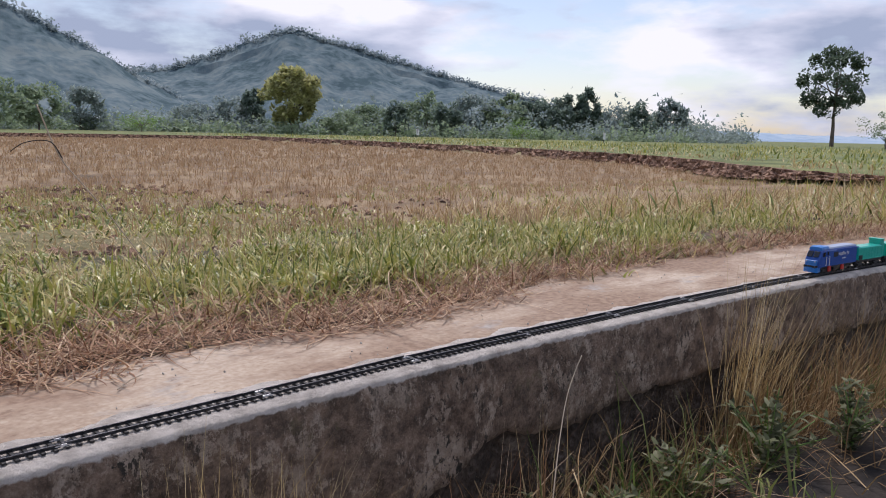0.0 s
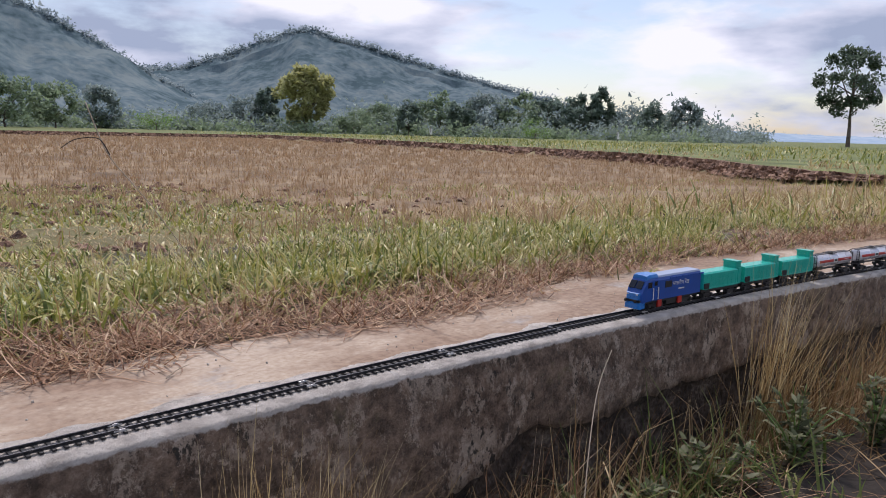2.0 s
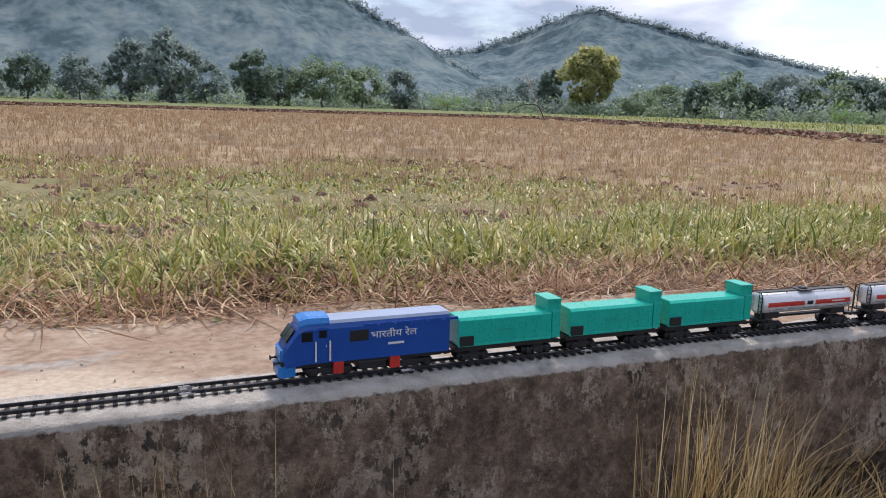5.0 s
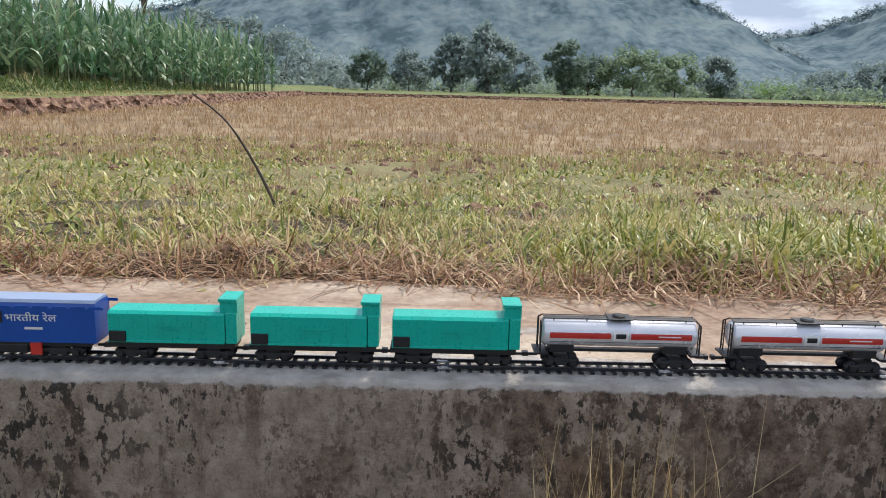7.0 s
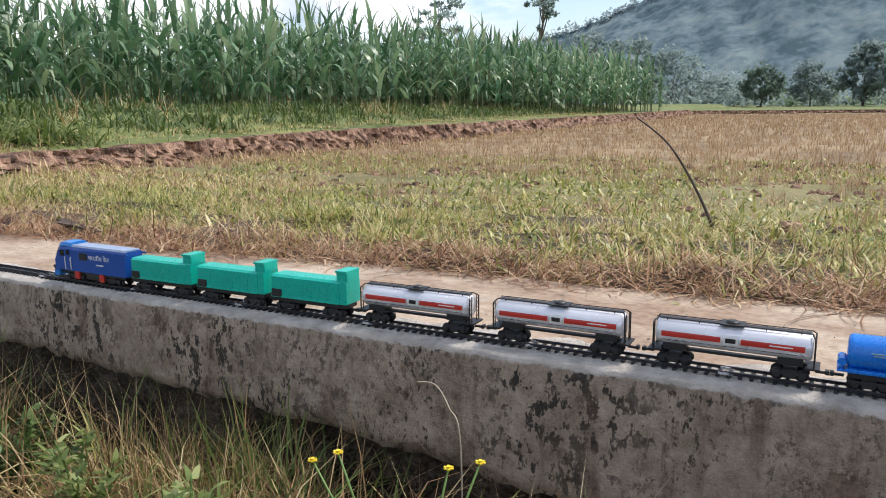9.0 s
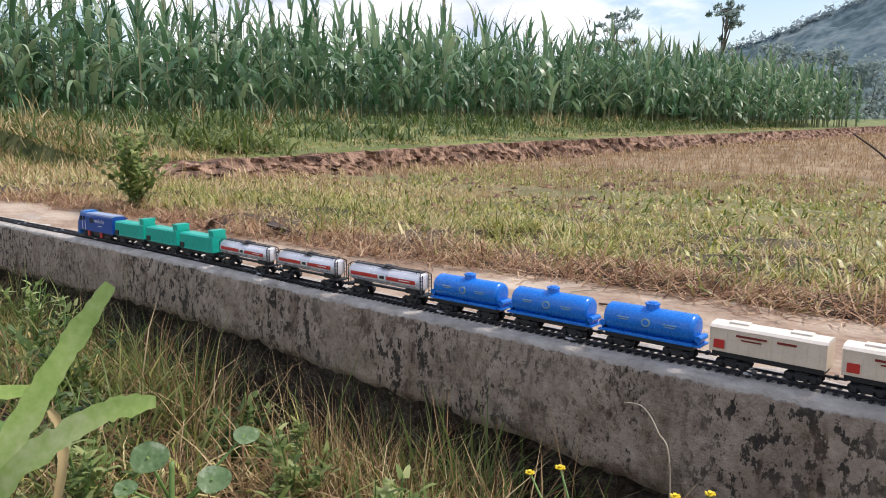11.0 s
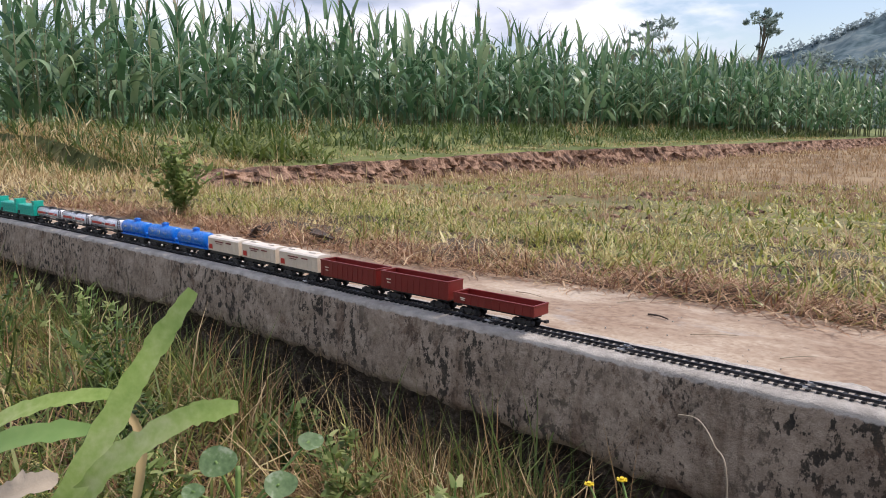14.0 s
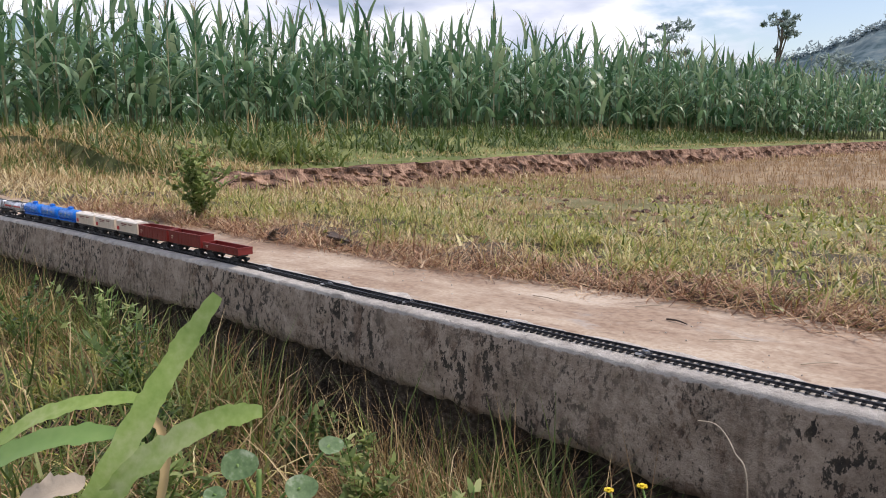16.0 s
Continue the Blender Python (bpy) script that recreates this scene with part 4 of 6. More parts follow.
def crest_trees(ground_hill, count, size, mat, label, seed):
    """Small soft tree tops that break the hill's skyline."""
    g = np.random.default_rng(seed)
    co = np.array([tuple(v.co) for v in ground_hill.data.vertices])
    f = (np.arange(len(co)) % 56) / 55.0
    crest = co[(f > 0.76) & (f < 0.805)]
    at_ = crest[g.integers(0, len(crest), count)] + g.normal(0, 1.2, (count, 3)) * (1, 1, 0)
    per = 16
    r = np.repeat(g.uniform(*size, count) * np.where(g.uniform(0, 1, count) < 0.12, 1.7, 1.0), per)
    n = count * per
    base = np.repeat(at_, per, 0) + g.normal(0, 0.5, (n, 3)) * r[:, None] * (1, 1, 0.6) + np.array([0, 0, 0.3]) * r[:, None]
    ob = strips("crest_trees", base, g.uniform(0, 6.28, n), r * g.uniform(0.3, 0.7, n), r * g.uniform(0.3, 0.6, n), g.uniform(0.3, 1.9, n), g.uniform(-0.3, 0.9, n), mat, 2, seed)
    return tagged(ob, label, "woods", kind="stuff")


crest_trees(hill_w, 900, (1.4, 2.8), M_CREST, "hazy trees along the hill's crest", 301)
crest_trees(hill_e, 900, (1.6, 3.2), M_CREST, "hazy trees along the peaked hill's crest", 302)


# ---- trees ----
def leaf_material(name, c):
    d, b = tuple(v * 0.65 for v in c), tuple(min(1, v * 1.45) for v in c)
    return material(name, [(0.0, d), (0.5, c), (1.0, b)], 0.7, 0.3, 3, 0, island=0.7, translucent=0.4, spec=0.2)


# dark, mid and greyed leaves carry distance haze in their base colours
M_LEAF_DARK = leaf_material("haze_tinted_dark_leaves", (0.20, 0.265, 0.215))
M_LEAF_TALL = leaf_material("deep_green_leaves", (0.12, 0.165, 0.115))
M_LEAF_MID = leaf_material("haze_tinted_green_leaves", (0.26, 0.335, 0.215))
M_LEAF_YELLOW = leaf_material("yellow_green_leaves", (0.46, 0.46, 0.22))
M_LEAF_HAZE = leaf_material("haze_tinted_grey_leaves", (0.29, 0.355, 0.335))
M_LEAF_FRESH = leaf_material("fresh_green_leaves", (0.17, 0.30, 0.06))


def tree(az, dist, height, crown, mat, label, trunk=0.35, flat=1.0, seed=1, clumps=26, leaves=60, z=-0.15, leaf=0.045, group=""):
    """A tapered trunk with limbs and a crown of leaf clumps. crown: its half width; trunk: bare share of the height."""
    g = np.random.default_rng(seed)
    a = radians(az)
    root = empty("tree", label, "tree", group)
    root.location = (math.sin(a) * dist, math.cos(a) * dist, z)
    bm = bmesh.new()
    r0 = height * 0.022
    p = Vector((0, 0, -0.3))
    way = []
    for k in range(5):
        q = Vector((g.normal(0, height * 0.012), g.normal(0, height * 0.012), height * (trunk + 0.25) * (k + 1) / 5))
        add_tube(bm, p, q, r0 * (1 - 0.14 * k), r0 * (1 - 0.14 * (k + 1)), 7, False)
        p = q
        way.append(q)
    cents = []
    for k in range(clumps):
        u = g.normal(0, 1, 3)
        u /= np.linalg.norm(u)
        rr = g.uniform(0.35, 1.0) ** 0.6
        zc = height * (trunk + (1 - trunk) * 0.5) + u[2] * rr * height * (1 - trunk) * 0.46
        cents.append((u[0] * rr * crown * (1 - 0.25 * max(0, u[2])), u[1] * rr * crown, zc))
    for c in cents[:10]:
        s = way[g.integers(2, 5)]
        add_tube(bm, s, Vector(c), r0 * 0.35, r0 * 0.08, 5, False)
    part("trunk", bm, M_BARK, root)
    cs = np.repeat(np.array(cents), leaves, 0)
    n = len(cs)
    off = g.normal(0, 1, (n, 3))
    off *= (crown * 0.24 * g.uniform(0.5, 1.3, len(cents)).repeat(leaves))[:, None] / np.maximum(0.7, np.linalg.norm(off, axis=1))[:, None]
    off[:, 2] *= 0.75 * flat
    sz = height * leaf
    ob = strips("crown", cs + off, g.uniform(0, 6.28, n), g.uniform(0.6, 1.3, n) * sz, g.uniform(0.5, 0.9, n) * sz, g.uniform(0.3, 2.4, n), g.uniform(-0.6, 0.9, n), mat, 2, seed)
    ob.parent = root
    return root


tree(32.9, 95, 8.6, 3.3, M_LEAF_YELLOW, "yellow-green broad tree at the field's end", 0.14, seed=3, clumps=80, leaves=80, leaf=0.06)
tree(70.9, 78, 9.2, 3.0, M_LEAF_TALL, "tall dark tree standing alone with open crown", 0.26, seed=4, clumps=44, leaves=110, leaf=0.034)
tree(74.0, 62, 2.9, 1.9, M_LEAF_MID, "rounded dark green bush", 0.05, seed=5, clumps=30)
tree(50.0, 70, 2.0, 1.6, M_LEAF_FRESH, "fresh green round bush", 0.05, seed=6, clumps=26)
tree(22.8, 85, 2.4, 2.3, M_LEAF_FRESH, "fresh green low bush", 0.05, seed=7, clumps=26)
TREE_G = "trees along the foot of the hills"
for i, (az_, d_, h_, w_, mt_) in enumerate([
        (8.8, 75, 5.4, 2.1, M_LEAF_DARK), (13.6, 80, 4.9, 3.4, M_LEAF_MID), (10.5, 82, 4.4, 2.4, M_LEAF_DARK), (16.5, 85, 4.6, 2.6, M_LEAF_MID), (5.5, 90, 5.0, 2.6, M_LEAF_HAZE), (3.2, 80, 7.2, 2.8, M_LEAF_HAZE), (0.6, 84, 6.4, 2.4, M_LEAF_HAZE),
        (-2.6, 88, 4.6, 2.6, M_LEAF_HAZE), (-5.6, 80, 4.2, 1.9, M_LEAF_DARK), (-8.5, 90, 3.6, 2.8, M_LEAF_HAZE), (19.0, 95, 5.0, 2.6, M_LEAF_HAZE), (26.0, 105, 4.0, 3.0, M_LEAF_HAZE), (28.6, 105, 4.6, 2.8, M_LEAF_HAZE), (30.4, 105, 6.0, 1.8, M_LEAF_DARK),
        (36.5, 100, 3.4, 2.6, M_LEAF_MID), (38.6, 105, 4.4, 3.2, M_LEAF_MID), (40.6, 95, 4.4, 1.7, M_LEAF_DARK), (43.0, 110, 6.2, 4.0, M_LEAF_MID), (44.4, 95, 5.0, 1.8, M_LEAF_DARK), (46.4, 110, 6.4, 3.8, M_LEAF_HAZE), (48.6, 110, 6.6, 3.4, M_LEAF_MID),
        (50.8, 115, 6.6, 3.4, M_LEAF_DARK), (53.2, 110, 6.6, 3.0, M_LEAF_DARK), (54.6, 110, 7.4, 1.8, M_LEAF_DARK), (56.6, 120, 5.4, 3.4, M_LEAF_HAZE), (58.6, 115, 5.4, 3.2, M_LEAF_DARK), (60.6, 115, 6.0, 2.6, M_LEAF_HAZE), (62.4, 130, 2.8, 3.2, M_LEAF_DARK), (65.0, 140, 2.0, 3.4, M_LEAF_DARK)]):
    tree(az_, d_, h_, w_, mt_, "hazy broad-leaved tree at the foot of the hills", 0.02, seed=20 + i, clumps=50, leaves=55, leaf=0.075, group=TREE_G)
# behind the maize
tree(-28.4, 60, 9.0, 2.6, M_LEAF_HAZE, "tall feathery tree behind the maize", 0.45, 0.35, seed=60, clumps=20, leaves=50, leaf=0.035)
tree(-20.7, 75, 11.4, 1.6, M_LEAF_HAZE, "slender tall tree behind the maize", 0.62, 0.5, seed=61, clumps=18, leaves=40, leaf=0.03)
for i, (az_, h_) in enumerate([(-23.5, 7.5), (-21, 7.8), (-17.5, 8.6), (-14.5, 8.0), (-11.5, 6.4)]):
    tree(az_, 90, h_, 4.2, M_LEAF_HAZE, "hazy tree at the foot of the hill", 0.08, seed=70 + i, clumps=44, leaves=50, leaf=0.06, group=TREE_G)


def scrub(n, a0, a1, d0, d1, h, mat, label, seed, leaf=0.5):
    """A ragged belt of far undergrowth: many leaf tufts in heaps."""
    g = np.random.default_rng(seed)
    heaps = n // 60
    az_ = np.radians(g.uniform(a0, a1, heaps))
    d_ = g.uniform(d0, d1, heaps)
    hh = g.uniform(*h, heaps)
    a_, dd, hq = (np.repeat(v, 60) for v in (az_, d_, hh))
    x = np.sin(a_) * dd + g.normal(0, 1, len(a_)) * hq * 0.45
    y = np.cos(a_) * dd + g.normal(0, 1, len(a_)) * hq * 0.45
    z = -0.2 + hq * np.abs(g.normal(0.35, 0.33, len(a_)))
    k = len(x)
    ob = strips("far_scrub", np.stack([x, y, z], 1), g.uniform(0, 6.28, k), g.uniform(0.5, 1.2, k) * leaf, g.uniform(0.4, 0.8, k) * leaf, g.uniform(0.2, 2.2, k), g.uniform(-0.4, 0.8, k), mat, 2, seed)
    return tagged(ob, label, "undergrowth", kind="stuff")


scrub(26000, -12, 66, 95, 118, (1.2, 3.2), M_LEAF_HAZE, "hazy undergrowth at the foot of the hills", 201)
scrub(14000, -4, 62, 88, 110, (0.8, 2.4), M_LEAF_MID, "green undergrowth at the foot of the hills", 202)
scrub(9000, -30, -6, 80, 110, (2.0, 4.5), M_LEAF_HAZE, "hazy undergrowth behind the maize", 203)
scrub(9000, 36, 62, 120, 160, (3.0, 6.5), M_LEAF_HAZE, "hazy woods at the foot of the hill", 204, 0.9)
scrub(20000, -88, -22, 24, 40, (0.9, 2.2), M_CORN, "dense maize further back", 205, 0.45)


# ---- model railway ----
M_BLACK = plastic("black_plastic", (0.012, 0.012, 0.014), 0.5)
M_RAIL = material("dark_rail_metal", [(0.3, (0.03, 0.03, 0.035)), (0.7, (0.10, 0.10, 0.11))], 0.35, 40, 300, 0.1, metal=0.9)
M_JOINER = material("bright_rail_joiner", [(0.3, (0.55, 0.55, 0.56)), (0.7, (0.75, 0.75, 0.75))], 0.3, 40, 300, 0.1, metal=0.9)
M_BLUE = plastic("dark_blue_plastic", (0.007, 0.075, 0.36), 0.35)
M_CYAN = plastic("bright_blue_plastic", (0.015, 0.19, 0.56), 0.3)
# blue roof made paler: its glossy sky highlight is put into the colour
M_ROOF_SHEEN = plastic("sheen_pale_blue_roof", (0.30, 0.37, 0.52), 0.4)
M_GLASS = plastic("dark_window", (0.01, 0.012, 0.02), 0.12)
M_RED = plastic("red_plastic", (0.55, 0.035, 0.025), 0.4)
M_WHITE = plastic("white_print", (0.75, 0.75, 0.73), 0.5)
M_JADE = plastic("jade_green_plastic", (0.0, 0.45, 0.345), 0.3)
M_SILVER = material("silver_white_tank", [(0.3, (0.62, 0.62, 0.66)), (0.7, (0.78, 0.78, 0.81))], 0.28, 12, 25, 0, metal=0.35)
M_BLUETANK = plastic("sky_blue_plastic", (0.006, 0.185, 0.68), 0.28)
M_CREAM = plastic("cream_plastic", (0.74, 0.62, 0.48), 0.45)
M_CREAMROOF = plastic("pale_cream_roof", (0.80, 0.72, 0.62), 0.45)
M_OXIDE = plastic("red_oxide_plastic", (0.205, 0.019, 0.015), 0.42)
M_PALEGREEN = plastic("pale_emblem", (0.30, 0.42, 0.38), 0.5)
RAIL_TOP = 0.0050
PITCH = 0.2028


def track_pose(x, z=0.0):
    y = TRACK_Y + float(bend_limited(x))
    d = float(bend_limited(x + 0.01) - bend_limited(x - 0.01)) / 0.02
    return pose(x, y, z, 0, 0, math.degrees(math.atan(d)))


SLEEPERS = 20
sleeper_bm = box(0, 0, 0, 0.0036, 0.027, 0.0022, 0.0004)
sleeper_me = bpy.data.meshes.new("sleeper")
sleeper_bm.to_mesh(sleeper_me)
sleeper_bm.free()
sleeper_me.materials.append(M_BLACK)
rail_bm = bmesh.new()
add_box(rail_bm, 0, 0, 0.0024, PITCH - 0.0006, 0.0028, 0.0008)
add_box(rail_bm, 0, 0, 0.0033, PITCH - 0.0006, 0.0010, 0.0016)
add_box(rail_bm, 0, 0, 0.0044, PITCH - 0.0006, 0.0015, 0.0012, 0.0003)
rail_me = bpy.data.meshes.new("rail")
rail_bm.to_mesh(rail_me)
rail_bm.free()
rail_me.materials.append(M_RAIL)
joiner_bm = bmesh.new()
add_box(joiner_bm, 0, -0.0016, 0.0032, 0.010, 0.0018, 0.0020, 0.0003)
add_box(joiner_bm, 0.002, -0.0008, 0.0024, 0.013, 0.0042, 0.0009)
joiner_me = bpy.data.meshes.new("rail_joiner")
joiner_bm.to_mesh(joiner_me)
joiner_bm.free()
joiner_me.materials.append(M_JOINER)


def track_section(k):
    """One straight length of plastic track, joiner at its start."""
    x = 0.2055 + (k + 0.5) * PITCH
    sec = empty("track_section", "black plastic model railway track on the wall top", "model track", "track sections along the wall")
    wig = 0.0012 * math.sin(k * 2.3)
    sec.matrix_basis = track_pose(x, 0.0016) @ pose(0, wig, 0, 0, 0, 0.5 * math.sin(k * 1.7))
    for sgn in (-1, 1):
        r = new("rail", rail_me)
        r.parent, r.location = sec, (0, sgn * 0.0083, 0)
        j = new("rail_joiner", joiner_me)
        j.parent, j.location = sec, (-PITCH / 2, sgn * 0.0083, 0)
        j["label"] = "bright metal rail joiner"
    near = -8 <= k <= 6
    if near:
        for i in range(SLEEPERS):
            s = new("sleeper", sleeper_me)
            s.parent, s.location = sec, (-PITCH / 2 + (i + 0.5) * PITCH / SLEEPERS, 0, 0.0011)
    else:
        bm = bmesh.new()
        for i in range(SLEEPERS):
            add_box(bm, -PITCH / 2 + (i + 0.5) * PITCH / SLEEPERS, 0, 0.0013, 0.0036, 0.027, 0.0026)
        part("sleepers", bm, M_BLACK, sec)["kind"] = "stuff"
    return sec


for k in range(-24, 14):
    track_section(k)


def wheels(car, xs, r=0.0058, red=False):
    for x in xs:
        for sgn in (-1, 1):
            bm = tube((x, sgn * 0.0072, r), (x, sgn * 0.0094, r), r, seg=16)
            add_tube(bm, (x, sgn * 0.0066, r), (x, sgn * 0.0074, r), r * 1.12, seg=16)
            smooth(part("wheel", bm, M_BLACK, car))


def bogie(car, x, mat=None, half=0.013):
    bm = bmesh.new()
    for sgn in (-1, 1):
        add_box(bm, x, sgn * 0.0112, 0.0082, half * 2 + 0.007, 0.0024, 0.0042, 0.0006)
        add_box(bm, x, sgn * 0.0112, 0.0050, half * 1.0, 0.0026, 0.004, 0.0006)
        for dx in (-half, half):
            add_box(bm, x + dx, sgn * 0.0122, 0.0062, 0.0060, 0.0026, 0.0064, 0.0008)
    add_box(bm, x, 0, 0.0095, 0.012, 0.022, 0.006)
    frame_ = part("bogie", bm, mat or M_BLACK, car)
    wheels(frame_, (x - half, x + half))


def coupler(car, x, d):
    bm = bmesh.new()
    add_box(bm, x + d * 0.004, 0, 0.0105, 0.011, 0.0030, 0.0026, 0.0004)
    add_box(bm, x + d * 0.0085, 0.0008, 0.0108, 0.0036, 0.0066, 0.0046, 0.0006)
    part("coupler", bm, M_BLACK, car)


def side_bars(car, rows, mat, y, name="print"):
    """Unreadable print as bars: rows of (x, z, length, height)."""
    for sgn in (-1, 1):
        for x, z, ln, h in rows:
            part(name, box(x * -sgn, sgn * y, z, ln, 0.0006, h), mat, car)


def locomotive():
    """Front towards -x; the origin at the middle, on the rails."""
    L = 0.154
    car = empty("locomotive", "blue toy diesel locomotive with sloped cab and red axle boxes", "toy locomotive")
    W = 0.0165

    def ring(x, zb, zt, w, top=0.86):
        return [(x, -w, zb), (x, w, zb), (x, w, zt - 0.006), (x, w * top, zt - 0.001), (x, w * 0.5, zt), (x, -w * 0.5, zt), (x, -w * top, zt - 0.001), (x, -w, zt - 0.006)]
    part("body", loft([ring(-0.035, 0.0175, 0.0595, W), ring(0.076, 0.0175, 0.0595, W)]), M_BLUE, car)
    part("roof", loft([[(x, y, z) for y, z in ((-0.0145, 0.0588), (0.0145, 0.0588), (0.0125, 0.0618), (-0.0125, 0.0618))] for x in (-0.036, 0.0755)]), M_ROOF_SHEEN, car, "pale blue roof with sky sheen in its colour")
    part("cab", loft([ring(-0.0765, 0.016, 0.034, 0.0135), ring(-0.0735, 0.015, 0.040, 0.0160), ring(-0.064, 0.0165, 0.0560, W), ring(-0.058, 0.0175, 0.0600, W), ring(-0.0352, 0.0175, 0.0600, W)]), M_BLUE, car)
    part("cab_roof", loft([ring(-0.0625, 0.0560, 0.0640, 0.0150), ring(-0.055, 0.0585, 0.0665, 0.0155), ring(-0.0365, 0.0585, 0.0660, 0.0155)]), M_CYAN, car, "bright blue raised cab roof")
    # sloped windscreen in two panes
    tilt = math.atan2(0.0092, 0.0155)
    for sgn in (-1, 1):
        bm = bmesh.new()
        add_box(bm, -0.0700, sgn * 0.0070, 0.0480, 0.0014, 0.0122, 0.0150, 0.0005, Matrix.Rotation(tilt, 4, "Y"))
        part("windscreen", bm, M_GLASS, car, "dark windscreen pane")
        part("cab_window", box(-0.056, sgn * 0.01655, 0.047, 0.0095, 0.0009, 0.0105, 0.0003), M_GLASS, car)
        door = part("cab_door", box(-0.0425, sgn * 0.0166, 0.0385, 0.0098, 0.0009, 0.034, 0.0003), M_BLUE, car)
        part("door_window", box(-0.0425, sgn * 0.0172, 0.0490, 0.0066, 0.0006, 0.0080), M_GLASS, door)
        part("door_handle", box(-0.0395, sgn * 0.0173, 0.0360, 0.0006, 0.0008, 0.0024), M_WHITE, door)
        part("headlight", tube((-0.0765, sgn * 0.0095, 0.0305), (-0.0785, sgn * 0.0095, 0.0300), 0.0021, seg=12), M_WHITE, car, "white headlight")
        for dx in (-0.0062, 0.0062):
            bm = tube((-0.0425 + dx, sgn * 0.0182, 0.020), (-0.0425 + dx, sgn * 0.0182, 0.041), 0.0008, seg=6)
            for z in (0.020, 0.041):
                add_tube(bm, (-0.0425 + dx, sgn * 0.0160, z), (-0.0425 + dx, sgn * 0.0182, z), 0.0005, seg=6)
            part("handrail", bm, M_WHITE, car, "white handrail")
        part("side_vent", box(-0.0100, sgn * 0.0166, 0.0440, 0.0170, 0.0010, 0.0120, 0.0003), M_BLACK, car, "dark side vent")
        for k in range(6):
            part("grille", box(-0.004 + k * 0.0155 + 0.004, sgn * 0.01655, 0.0545, 0.0125, 0.0008, 0.0030), M_BLUE, car)
        for x in (-0.028, 0.024):
            part("axle_box", box(x, sgn * 0.0140, 0.0105, 0.0095, 0.0034, 0.0135, 0.0008), M_RED, car, "red axle box")
    part("nose_panel", loft([[(x, -w, zb), (x, w, zb), (x, w, zt), (x, -w, zt)] for x, w, zb, zt in ((-0.0785, 0.0118, 0.0215, 0.0330), (-0.0755, 0.0140, 0.0210, 0.0345))]), M_CYAN, car, "bright blue nose panel")
    part("bumper", loft([[(x, -w, zb), (x, w, zb), (x, w, zt), (x, -w, zt)] for x, w, zb, zt in ((-0.0805, 0.0125, 0.0055, 0.0150), (-0.0770, 0.0158, 0.0045, 0.0170), (-0.066, 0.0160, 0.0060, 0.0175))]), M_CYAN, car, "bright blue snow plough")
    for sgn in (-1, 1):
        bm = tube((-0.077, sgn * 0.0098, 0.0195), (-0.0828, sgn * 0.0098, 0.0195), 0.0012, seg=8)
        add_tube(bm, (-0.0828, sgn * 0.0098, 0.0195), (-0.0838, sgn * 0.0098, 0.0195), 0.0027, seg=12)
        part("buffer", bm, M_BLACK, car)
    part("front_beam", box(-0.0768, 0, 0.0195, 0.0030, 0.0300, 0.0045, 0.0006), M_BLACK, car)
    part("underframe", box(0, 0, 0.0150, 0.140, 0.026, 0.0050, 0.0006), M_BLACK, car)
    part("fuel_tank", box(0.003, 0, 0.0095, 0.026, 0.027, 0.0095, 0.0015), M_BLACK, car)
    bogie(car, -0.035, half=0.015)
    bogie(car, 0.041, half=0.015)
    coupler(car, 0.072, 1)
    for sgn in (-1, 1):
        cu = bpy.data.curves.new("lettering", "FONT")
        cu.body, cu.size, cu.align_x, cu.extrude = "\u092d\u093e\u0930\u0924\u0940\u092f \u0930\u0947\u0932", 0.0105, "CENTER", 0.0002
        ob = new("lettering_curve", cu)
        bpy.context.view_layer.update()
        me = bpy.data.meshes.new_from_object(ob.evaluated_get(bpy.context.evaluated_depsgraph_get()))
        bpy.data.objects.remove(ob)
        me.materials.clear()
        me.materials.append(M_WHITE)
        t = new("lettering", me)
        t.parent = car
        t.matrix_basis = pose(0.022, sgn * 0.0168, 0.040, 90, 0, 0 if sgn < 0 else 180)
        t["label"] = "white painted lettering"
        part("print", box(0.024, sgn * 0.0167, 0.0325, 0.015, 0.0006, 0.0024), M_WHITE, car)
    return car


